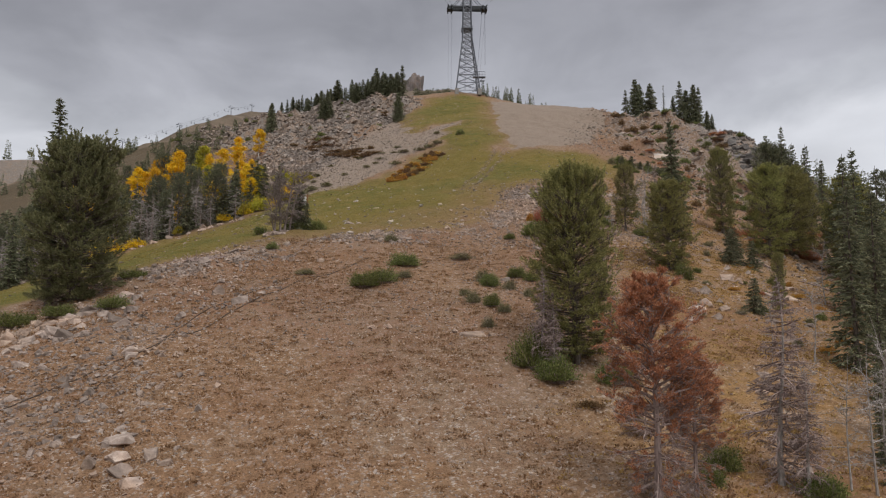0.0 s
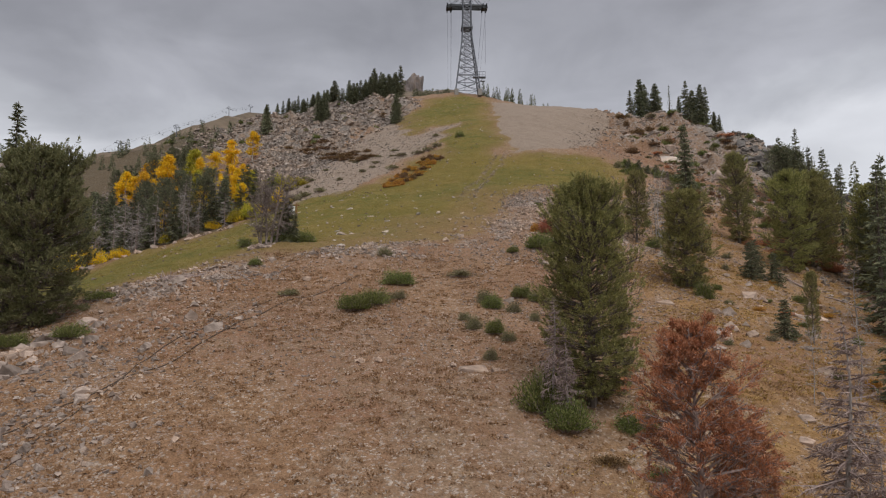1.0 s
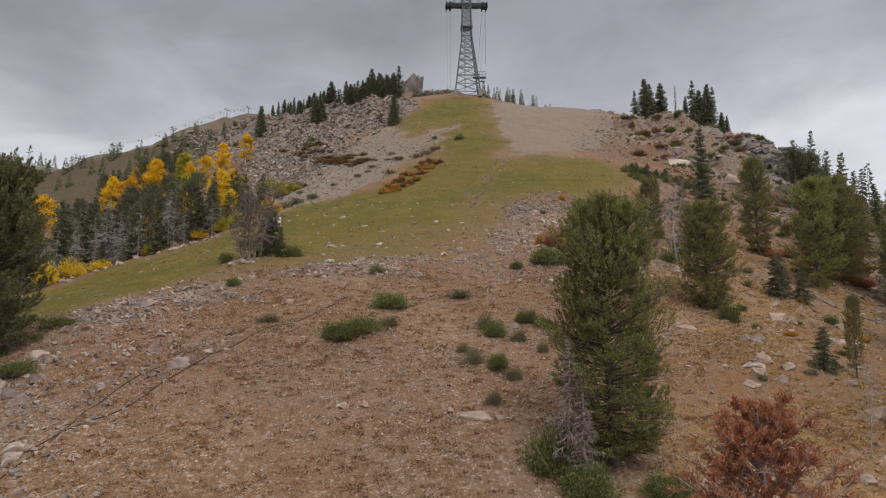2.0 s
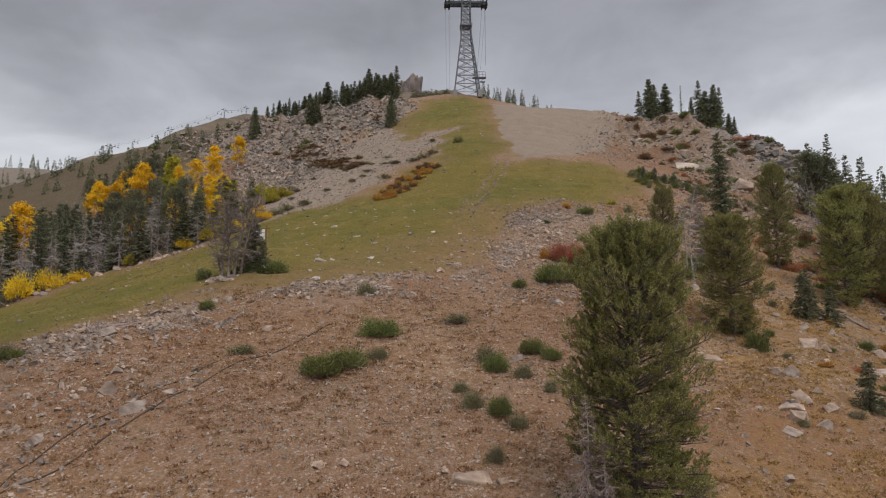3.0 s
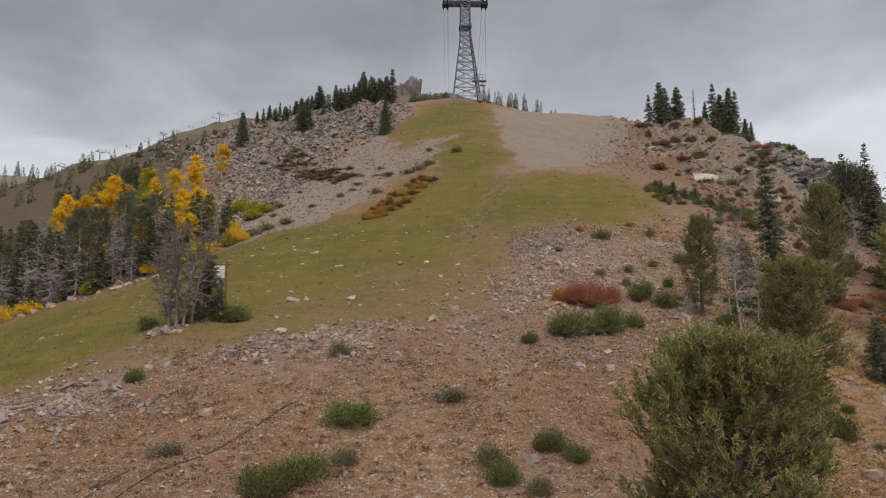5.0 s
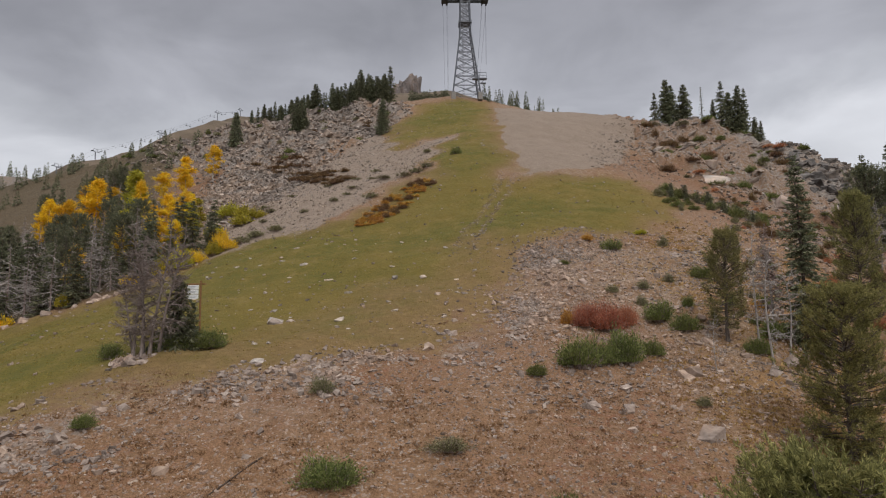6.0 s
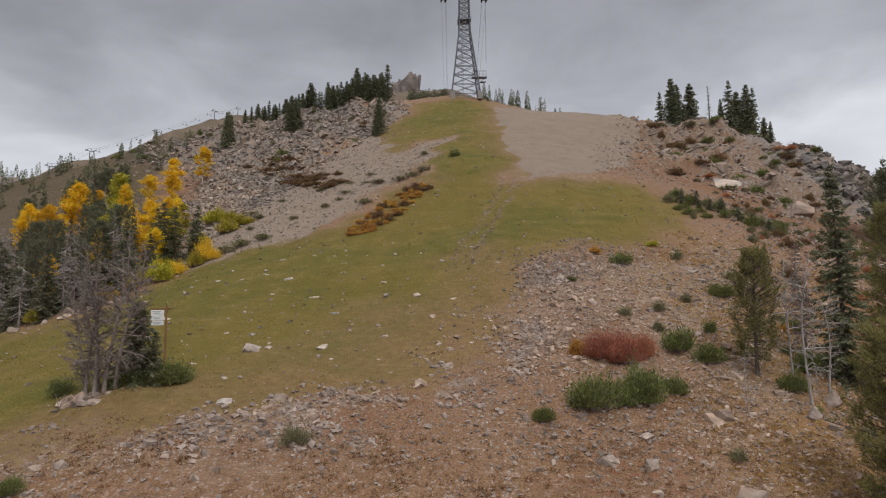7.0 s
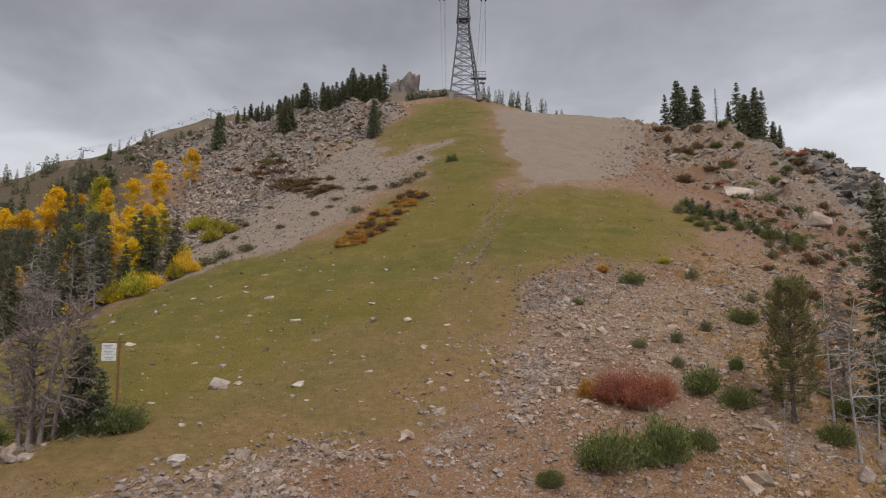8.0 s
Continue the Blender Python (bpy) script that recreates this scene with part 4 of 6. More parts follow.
mid_pines = [stock(pine(11, 12, 3.0, 200, 12, 26, 0.24, 0.02, "mid-sized olive-green pine on the dry slope, painted lighter as if lit", M_LITPINE, 0.2, 0.42), 12),
             stock(pine(12, 15, 3.2, 220, 10, 24, 0.26, 0.06, "tall olive-green pine with an open crown", None, 0.2, 0.42), 15),
             stock(pine(13, 10, 2.1, 140, 7, 28, 0.24, 0.14, "slim young pine with a bare lower trunk"), 10)]
for i, x, y, h, w in ((0, 29.4, 89.0, 11.4, 1.12), (1, 48.9, 119.0, 14.8, 0.88), (2, 28.6, 106.6, 10.2, 0.95), (0, 50.6, 106.0, 14.0, 0.95), (0, 62.0, 104.0, 15.5, 1.0), (2, 36.6, 75.0, 7.0, 0.55), (0, 57, 112, 13, 1.0), (0, 63, 120, 13, 1.0), (1, 66, 128, 14, 1.0)):
    mid_pines[i].plant(x, y, h / mid_pines[i].tall, 40 * i + x * 7, w, 0.15, group="pines on the slope")

spruces = [stock(spruce(21, 18, 2.0), 18), stock(spruce(22, 20, 2.4, 28), 20), stock(spruce(23, 14, 1.7, 22), 14)]
tall_spire = stock(spruce(24, 19.0, 2.5, 34, 8, 6, 6, 0.6, 0.02, 0.05, "very tall slender dark spruce spire"), 19.0)
tall_spire.plant(36.5, 107.5, 1.0, 0)
group_of(spruces, ((50.1, 85, 20.4), (60.7, 100, 21), (60.9, 95, 19.4), (56, 78, 17), (36.6, 61.5, 16.8), (41.5, 66, 17), (34.3, 54.5, 9), (30.6, 48.5, 6), (33.5, 51, 7), (27.6, 44.5, 6.5), (30.2, 45.5, 7.5), (26.0, 41.2, 4.2), (29, 43, 6), (47, 74, 16), (81.6, 170, 17.1), (83.1, 165, 20.4), (77.9, 150, 17.9),
                   (81, 150, 18.6), (78.4, 140, 17)), "conifers on the slope", 5, 0.1)
small_fir = stock(spruce(31, 4.5, 1.6, 14, 7, 5, 5, 0.55, 0.02, 0, "small bushy young fir", "fir"), 4.5)
for x, y, h in ((40.7, 97.0, 5.1), (44.7, 99.1, 4.4), (34.0, 75.4, 4.0), (43, 101, 5), (30.4, 89, 3)):
    small_fir.plant(x, y, h / 4.5, x * 31, 0.95, 0.1, group="young firs")
for x, y, h in ((45.5, 171, 2.4), (47.2, 168.5, 2.8), (48.6, 166, 2.2), (50.4, 165.5, 3.0), (46.6, 166, 1.8), (52.0, 162.5, 2.6), (53.6, 161, 2.2), (44.4, 168.2, 2.0), (49.2, 161.5, 1.9), (55.4, 159.4, 2.1)):
    small_fir.plant(x, y, h / 4.5, x * 31, 1.15, 0.1, group="young firs on the shoulder")
for x, y, h in ((-21.9, 104.4, 6.2), (-22.8, 105.2, 6.8), (-21.2, 105.2, 4.4)):
    small_fir.plant(x, y, h / 4.5, x * 31, 0.8, 0.1, group="firs by the sign")

shoulder_spruces = [stock(spruce(41, 18, 3.7, 26, 9, 4, 5, 1.05), 18), stock(spruce(42, 18, 2.9, 26, 9, 4, 5, 0.95), 18), stock(spruce(43, 18, 2.5, 22, 7, 4, 5, 0.95, 0.06, 0.2), 18)]
thin_spire = stock(spruce(44, 16, 0.9, 24, 5, 3, 4, 0.6, 0.1, 0.35, "thin ragged spruce spire on the shoulder"), 16)
thin_spire.plant(83.5, 252, 1.0, 0)
group_of(shoulder_spruces, ((75.7, 262, 19.5), (77.9, 263, 19), (71.8, 262, 14), (81.5, 262, 20), (86.7, 251, 10), (88.8, 250, 16), (91.5, 251, 15), (94, 250, 18), (95.5, 249, 17.5),
                            (98, 248, 9.5), (99.9, 248, 9)), "spruces on the shoulder", 6, 0.12)
group_of(shoulder_spruces, ((-48.3, 305, 14.8), (-42, 306, 15), (-37, 306, 14.3), (-33.9, 306, 12.7), (-30.8, 306, 18.6), (-27.9, 307, 17.2), (-25.5, 304, 12.7), (-22.8, 304, 13), (-18.7, 303, 17.5),
                            (-57.6, 304, 11), (-54, 303, 10), (-51, 304, 10), (-69, 306, 8), (-32.1, 303, 12.4), (-24, 301, 12), (-20.5, 300, 12), (-63, 306, 8), (-44.5, 307, 11), (-75, 310, 8), (-81, 312, 8),
                            (-16.6, 244, 6.5), (-48.7, 274, 9), (-46.5, 276, 8), (-70, 272, 13), (-39.5, 303, 11), (-35.5, 303, 10), (-60, 303, 9), (-55.5, 301, 8), (-52.5, 302, 9), (-28, 302, 12), (-30, 301, 10), (-21.5, 303, 14), (-46, 302, 9), (-66, 305, 7), (-34.5, 304, 13), (-29.4, 305, 15), (-26.6, 303, 14), (-41, 304, 12), (-50, 306, 11.5), (-23.8, 305, 15), (-20, 304, 13), (-53, 305, 12),
                            (-56, 306, 12), (-38.5, 307, 13), (-45, 304, 12), (-58.5, 307, 10), (-62, 305, 9), (-65, 307, 8.5), (-52, 307, 11), (-68, 309, 8), (-72, 308, 9), (-61, 303, 8), (-47.6, 275, 12), (-50, 273.5, 11), (-16.4, 246, 11), (-71.5, 279, 13)), "trees along the rocky rim", 7, 0.2, 1.08)

rust = stock(rust_pine(), 11.4)
rust.plant(11.3, 37.4, 1.08, 0, 1.0, 0.1, group="dying pines")
rust.plant(13.9, 39.0, 0.68, 140, 1.0, 0.1, group="dying pines")
dead = [stock(dead_tree(51, 12, 1.9, 170, 10, 5, 0.02, 0.1, M_SILVER, M_PURPLE, "grey dead conifer with a fuzz of bare twigs", 0.045, 0.35, 0.016, 2.0), 12),
        stock(dead_tree(52, 10, 2.4, 30, 7, 3, 0.12, 0.35, M_SILVER, M_SILVER, "bare silver-grey dead tree with crooked limbs", 0.07, 0.15, 0.0105, 1.15), 10),
        stock(dead_tree(53, 13.5, 2.6, 64, 11, 5, 0.08, 0.35, M_SNAG, M_SNAG, "bare grey-brown tree with many crooked dead limbs", 0.07, 0.1, 0.017, 1.5), 13.5)]
dead[0].plant(19.7, 41.4, 1.02, 0, 1.0, 0.1)
dead[0].plant(20.7, 40.2, 0.6, 90, 1.2, 0.1)
dead[1].plant(24.5, 40.2, 0.86, 0, 0.9, 0.1)
dead[1].plant(23.4, 40.8, 0.8, 210, 0.8, 0.1)
dead[1].plant(28.4, 60.2, 0.75, 100, 0.55, 0.1)
for x, y, s in ((26.0, 41.5, 0.85), (29.2, 46.5, 0.9), (24.2, 47.0, 0.7), (33, 62, 0.8)):
    dead[1].plant(x, y, s, x * 91, 1.0, 0.1, group="bare trees at the wood's edge")
for x, y, h, turn in ((-24.2, 103.3, 13.2, 0), (-25.3, 104.0, 12.4, 80), (-24.9, 102.5, 11.2, 170), (-26.2, 103.2, 11.6, 250), (-23.2, 103.9, 12.0, 310), (-26.6, 104.2, 9.0, 30)):
    dead[2].plant(-24.4 + (x + 24.9) * 0.7, 102.7 + (y - 103.3) * 0.7, h / 13.5, turn, 0.8, 0.1, ((y - 103.3) * -5, (x + 24.9) * 7), "dead trees by the sign")
for i, x, y, h in ((0, 7.9, 55.4, 8.5), (0, 8.8, 54.8, 7.0), (1, 30.8, 102.4, 12.5), (1, 31.6, 106.8, 11.5), (0, 35.5, 112, 10.5), (1, 25.0, 100.4, 5.5), (1, 33.4, 104.8, 10), (1, 66, 142, 12), (1, 78, 145, 12), (1, 48.4, 87.3, 9.5)):
    dead[i].plant(x, y, h / dead[i].tall, x * 57, 0.9, 0.1, group="dead trees")

aspens = [stock(aspen(61, 13, 2.0, None, 6000, 0.18), 13), stock(aspen(62, 13, 1.8, None, 5200, 0.25), 13), stock(aspen(63, 12, 1.7, M_ASPEN_ORANGE, 5200, 0.24, "orange-yellow autumn aspen with a slim pale trunk"), 12),
          stock(aspen(64, 11, 1.7, M_LIME, 4800, 0.15, "aspen turning from green to yellow"), 11)]
for i, x, y, h in ((0, -65.6, 239, 9.3), (2, -69.9, 229, 10.3), (0, -68.5, 226, 7.5), (0, -71.1, 218, 9.2), (3, -73.8, 208, 12.2), (1, -71.5, 206, 10), (3, -75.5, 211, 11),
                   (2, -76.4, 195, 14.5), (2, -78.4, 196, 12), (2, -90.7, 201, 11.4), (2, -87.5, 199, 10.5), (0, -84.5, 198, 11), (2, -93.5, 203, 9), (2, -95, 229, 8.2), (2, -92, 228, 7.5), (2, -98.5, 231, 7.5), (0, -88, 226, 7), (2, -87.2, 163, 15.5), (0, -90.5, 166, 13),
                   (0, -60, 184, 9), (2, -56.5, 178, 8.5), (1, -54, 172, 8), (0, -49.5, 164, 7), (3, -47.5, 166, 6), (0, -52, 159, 7), (3, -61, 176, 9), (3, -66, 190, 10), (1, -63, 192, 8),
                   (0, -57, 200, 6), (3, -54, 186, 6), (0, -49.5, 171, 9), (2, -53, 177, 9.5), (3, -47.6, 174, 7.5), (1, -57, 166, 8), (0, -46.6, 164.5, 6.5), (2, -61, 158, 8), (0, -51.5, 181, 9), (3, -50, 185, 7)):
    aspens[i].plant(x, y, 1.15 * h / aspens[i].tall, x * 77 + y, 1.55 if y > 212 else 1.3, 0.1, group="autumn aspens")


def scatter(outline, count, apart, seed, tries=40):
    """Places inside an outline that keep their distance."""
    g = np.random.default_rng(seed)
    xs, ys = [p[0] for p in outline], [p[1] for p in outline]
    got = []
    for _ in range(count * tries):
        x, y = g.uniform(min(xs), max(xs)), g.uniform(min(ys), max(ys))
        if inside(np.array([x]), np.array([y]), outline, 0, 0.01)[0] > 0.5 and all((x - a) ** 2 + (y - b) ** 2 > apart ** 2 for a, b in got):
            got.append((x, y))
            if len(got) == count:
                break
    return got


wood_stock = [stock(spruce(81, 14, 2.5, 18, 7, 4, 5, 0.9, 0.02, 0.1), 14), stock(spruce(82, 16, 2.3, 20, 7, 4, 5, 0.9, 0.03, 0.15), 16),
              stock(dead_tree(83, 12, 1.8, 70, 7, 2, 0.04, -0.1, M_PURPLE, M_TWIG, "grey dead fir with bare drooping twigs", 0.02, 0.3, 0.012, 1.7), 12),
              stock(pine(84, 14, 2.9, 110, 7, 14, 0.42, 0.08, "dark green pine in the wood", M_FIR, 0.24), 14),
              stock(spruce(85, 6, 1.9, 12, 7, 4, 5, 0.7, 0.02, 0.0, "bushy young fir in the wood", "fir"), 6)]
LEFT_WOOD = [(-112, 108), (-84, 134), (-72, 147), (-62, 149), (-54, 151), (-46, 153), (-49, 166), (-60, 180), (-74, 206), (-90, 246), (-100, 250), (-104, 200), (-114, 160)]
RIGHT_WOOD = [(58, 70), (55, 95), (56, 118), (66, 135), (76, 160), (92, 190), (118, 200), (150, 200), (150, 60)]
for outline, count, seed, kinds in ((LEFT_WOOD, 300, 8, (0, 2, 2, 3, 2, 4, 2, 1, 2)), (RIGHT_WOOD, 110, 9, (0, 1, 3, 2, 3, 2))):
    g = np.random.default_rng(seed)
    for i, (x, y) in enumerate(scatter(outline, count, 2.3, seed)):
        s = wood_stock[kinds[i % len(kinds)]]
        s.plant(x, y, (g.uniform(0.65, 1.0) if x < -66 and y < 190 else g.uniform(0.5, 0.85)) if seed == 8 else g.uniform(0.62, 1.05), g.uniform(0, 360), g.uniform(0.95, 1.45), 0.15, group="mountain wood")

# bare grey trees and young firs along the wood's edge
g_e = np.random.default_rng(88)
for x, y, h in ((-48.5, 158.0, 11.5), (-51.0, 163.0, 10.0), (-46.0, 161.5, 7.5), (-45.6, 165.6, 11.5), (-44.0, 166.4, 10), (-47.2, 166.8, 10.5), (-39.6, 164.6, 9.5), (-40.8, 166, 7)):
    wood_stock[0].plant(x, y, h / 14, x * 33, 1.15, 0.1, group="mountain wood")
for i in range(26):
    t = i / 25
    x, y = np.interp(t, [0, 0.45, 0.75, 1], [-82, -62, -50, -58]) + g_e.normal(0, 1.0), np.interp(t, [0, 0.45, 0.75, 1], [137, 150, 157, 182]) + g_e.uniform(0, 3)
    s = (wood_stock[2], wood_stock[2], wood_stock[4])[i % 3]
    s.plant(float(x), float(y), float(g_e.uniform(0.75, 1.15)) * (1.05 if x < -50 else 0.85), float(g_e.uniform(0, 360)), 1.1, 0.1, group="mountain wood")


# ---------------------------------------------------------------- low bushes
bushes = {
    "juniper": stock(shrub(101, 1.5, 1.0, M_SHRUB, 170, 46, 0.15, "low spreading green juniper bush on gravel"), 1.0),
    "juniper_low": stock(shrub(102, 1.5, 0.75, M_SHRUB, 160, 44, 0.15, "flat dark green juniper mat"), 0.75),
    "sage": stock(shrub(103, 1.0, 0.8, M_SAGE, 100, 34, 0.12, "small grey-green sagebrush on the dry slope"), 0.8),
    "red": stock(shrub(104, 1.8, 1.7, M_RED, 220, 50, 0.14, "crimson autumn shrub on the stony slope"), 1.7),
    "orange": stock(shrub(105, 1.3, 0.9, M_ORANGE, 90, 34, 0.2, "low orange autumn shrub in the grass"), 0.9),
    "lime": stock(shrub(106, 1.8, 1.8, M_LIME, 90, 30, 0.32, "yellow-green willow bush beside the talus"), 1.8),
    "yellow": stock(shrub(108, 1.8, 1.8, M_ASPEN, 90, 30, 0.26, "bright yellow aspen thicket at the edge of the wood"), 1.8),
    "brown": stock(shrub(109, 1.6, 0.6, M_BROWN, 70, 26, 0.26, "russet-brown mat of low shrubs between rocks"), 0.6),
    "green": stock(shrub(107, 1.2, 1.2, M_SHRUB, 120, 40, 0.15, "fresh green rounded bush", 1.1), 1.2),
}
for kind, (seed, w, h, mat, n, k, size, label) in {
        "juniper": (111, 1.5, 1.0, M_SHRUB, 70, 26, 0.26, "dark green juniper bush on the upper slope"), "sage": (113, 1.0, 0.8, M_SAGE, 50, 20, 0.2, "olive sagebrush mat on the upper slope"),
        "red": (114, 1.8, 1.7, M_RED, 80, 26, 0.26, "crimson autumn shrub on the upper slope"), "orange": (115, 1.3, 0.9, M_ORANGE, 60, 24, 0.24, "low orange autumn shrub in the grass"),
        "green": (117, 1.2, 1.2, M_SHRUB, 60, 24, 0.24, "fresh green bush on the upper slope")}.items():
    bushes["far_" + kind] = stock(shrub(seed, w, h, mat, n, k, size, label), h)
PLAIN_NAME = {"juniper": "juniper", "juniper_low": "juniper", "sage": "sagebrush", "red": "autumn_shrub", "orange": "autumn_shrub", "lime": "willow_bush", "yellow": "aspen_thicket", "green": "bush", "brown": "shrub_mat"}
for kind, s in bushes.items():
    s.ob.name = PLAIN_NAME[kind.replace("far_", "")]
HALF = {"juniper": 1.5, "juniper_low": 1.5, "sage": 1.0, "red": 1.8, "orange": 1.3, "lime": 1.8, "yellow": 1.8, "green": 1.2, "brown": 1.6}


def bush(kind, x, y, w, h, group="bushes on the slope"):
    s = bushes["far_" + kind] if y > 128 and "far_" + kind in bushes else bushes[kind]
    up = h / s.tall
    return s.plant(x, y, up, (x * 131 + y * 57) % 360, w / HALF[kind] / up, 0.05, group=group)


for kind, x, y, w, h in (
        ("juniper", -8.6, 76.3, 1.9, 1.6), ("juniper_low", -6.6, 77.2, 1.8, 1.3), ("juniper", -4.7, 83.2, 2.0, 1.5), ("sage", -4.5, 78.7, 1.0, 0.9),
        ("juniper", 5.1, 77.6, 1.2, 1.4), ("sage", 4.8, 79.6, 1.1, 1.5), ("juniper", 8.6, 81.6, 1.2, 1.2), ("juniper_low", 10.3, 80.4, 1.0, 0.9), ("sage", 7.3, 76.6, 0.9, 1.1),
        ("sage", 3.2, 70.7, 0.9, 1.3), ("juniper", 5.0, 69.6, 1.0, 1.2), ("sage", 2.4, 73.3, 0.7, 0.8), ("sage", 9.1, 73.8, 0.6, 1.0), ("sage", 6.0, 68.2, 0.8, 0.9)):
    bush(kind, x, y, w, h)
for kind, x, y, w, h in (
        ("red", 17.6, 107.4, 2.2, 2.9), ("red", 15.6, 107.9, 1.6, 2.5), ("red", 19.3, 107.7, 1.3, 2.2), ("orange", 13.9, 108.2, 0.8, 1.3), ("juniper_low", 13.6, 100.2, 2.2, 2.0), ("juniper", 17.3, 101.1, 1.9, 2.6), ("juniper_low", 15.5, 100.6, 1.3, 1.4),
        ("juniper_low", 20.3, 102.6, 1.2, 1.2), ("green", 23.1, 109.8, 1.8, 2.0), ("juniper", 25.0, 108.1, 1.6, 1.5), ("juniper_low", 9.5, 98.3, 0.9, 0.8), ("sage", 2.3, 87.6, 1.6, 0.8),
        ("sage", -7.1, 94.4, 1.1, 1.2), ("juniper", 5.1, 197.3, 1.4, 1.6), ("juniper", 33.8, 126.5, 1.8, 1.5), ("sage", 32.8, 137.1, 0.8, 1.4), ("sage", 28.3, 121.9, 0.8, 1.1),
        ("green", 24.8, 134.4, 1.5, 1.6), ("juniper_low", -20.6, 105.8, 2.4, 1.6), ("juniper_low", -22.8, 104.6, 1.9, 1.3), ("green", -27.8, 103.9, 1.2, 1.4), ("juniper_low", -22.2, 88.8, 0.9, 0.8),
        ("sage", -16.1, 80.0, 1.3, 0.7), ("juniper_low", -32.7, 68.5, 1.7, 1.1), ("juniper_low", -35.6, 79.7, 1.8, 0.9), ("juniper", -41.5, 67.5, 2.4, 1.4), ("juniper", -38.0, 68.5, 1.8, 1.2),
        ("sage", 21.5, 94.4, 0.7, 0.7), ("green", 29.9, 84.8, 1.4, 2.1), ("green", 36.9, 117.3, 1.3, 1.3), ("juniper", 7.6, 56.4, 2.0, 2.6), ("juniper", 8.8, 54.6, 1.8, 1.9),
        ("juniper", 13.6, 54.4, 1.6, 1.6), ("green", 13.2, 49.3, 0.8, 0.9), ("green", 17.0, 43.2, 1.3, 1.5), ("green", 15.6, 41.4, 1.1, 1.2), ("sage", 4.2, 64.2, 0.7, 1.0), ("brown", 13.0, 47.0, 1.2, 0.4),
        ("brown", 10.5, 51.0, 1.3, 0.35), ("green", 21.5, 40.0, 1.4, 1.4), ("sage", 9.7, 59.3, 0.7, 1.1), ("juniper_low", 30.5, 104.5, 1.3, 1.3), ("juniper", 33.3, 108.0, 1.5, 1.7), ("green", 27.2, 113.0, 0.8, 1.2),
        ("sage", 24.3, 118.5, 0.9, 1.0), ("sage", 20.4, 117.0, 0.8, 0.9), ("sage", 22.6, 113.3, 0.7, 1.1), ("juniper_low", 17.2, 127.8, 0.8, 0.5), ("red", 52.5, 132.0, 1.6, 1.6), ("red", 60.0, 112.0, 2.2, 1.8), ("red", 59.4, 127.0, 2.2, 1.6), ("red", 72.6, 135.2, 2.6, 1.7),
        ("red", 38.6, 84.0, 1.0, 0.6), ("sage", 36.4, 80.0, 0.6, 0.8), ("green", 44.0, 92.0, 1.0, 1.0), ("orange", 45.2, 88.0, 0.9, 0.5), ("lime", -42.5, 157.0, 2.6, 3.4), ("yellow", -40.3, 158.4, 1.8, 2.6), ("lime", -37.8, 160.8, 2.2, 2.2), ("yellow", -35.8, 161.4, 2.0, 2.4), ("lime", -45.6, 156.8, 2.2, 3.0), ("yellow", -38.4, 164, 1.6, 4.0), ("yellow", -43.8, 158.6, 1.6, 3.6), ("sage", -31.8, 165.5, 2.0, 1.1), ("sage", -28.5, 166.0, 1.8, 0.9),
        ("sage", -34.0, 163.5, 2.2, 1.2), ("lime", -45.8, 192.7, 3.4, 3.0), ("lime", -39.5, 181.0, 2.6, 2.6), ("lime", -37.0, 183.5, 2.2, 2.2), ("lime", -41.5, 189.0, 2.4, 2.4),
        ("lime", -44.0, 178.0, 2.0, 2.2), ("lime", -46.5, 158.5, 1.8, 1.8), ("lime", -44.8, 165.0, 1.9, 1.6), ("lime", -47.5, 170.0, 2.2, 2.6), ("lime", -58, 150.5, 1.8, 2.0), ("yellow", -70, 145.5, 2.6, 4.2), ("yellow", -74, 143.5, 3.0, 5.0), ("yellow", -45.5, 156.5, 1.9, 2.2), ("yellow", -50.0, 155.0, 2.0, 2.4), ("yellow", -66.5, 147.0, 2.2, 2.4), ("lime", -49.0, 163.0, 1.6, 2.2), ("lime", -51.5, 158.0, 1.9, 2.0), ("orange", 22.0, 137.5, 1.2, 0.8), ("lime", 31.0, 142.0, 1.2, 0.7)):
    bush(kind, x, y, w, h)
g_b = np.random.default_rng(14)
for x, y in scatter([(-13, 157.5), (-9.5, 158), (-4, 170.5), (0.5, 178), (-2.5, 182), (-8, 175), (-12.5, 165)], 60, 1.0, 15):
    bush(("orange", "orange", "orange", "brown")[int(g_b.integers(0, 4))], x, y, g_b.uniform(0.6, 1.4), g_b.uniform(0.4, 0.85), "orange shrub band")
for x, y in ((-4, 188.5), (-1.5, 189.5), (-6.5, 187.5), (-12.5, 176)):
    bush("sage", x, y, 2.0, 1.0, "orange shrub band")
for x, y in scatter([(43, 172), (48, 175), (59, 164), (56, 156), (48, 162), (42, 156), (40, 160)], 26, 1.7, 16):
    bush(("juniper", "green", "juniper", "sage")[int(g_b.integers(0, 4))], x, y, g_b.uniform(0.5, 1.5), g_b.uniform(0.7, 1.9), "bushes along the shoulder")
for x, y in scatter([(36, 130), (46, 128), (66, 150), (80, 172), (72, 190), (60, 195), (54, 175), (48, 150)], 84, 1.9, 24):
    bush(("brown", "green", "sage", "juniper", "brown", "sage", "red")[int(g_b.integers(0, 7))], x, y, g_b.uniform(0.4, 1.4), g_b.uniform(0.4, 1.2), "undergrowth of the shoulder")
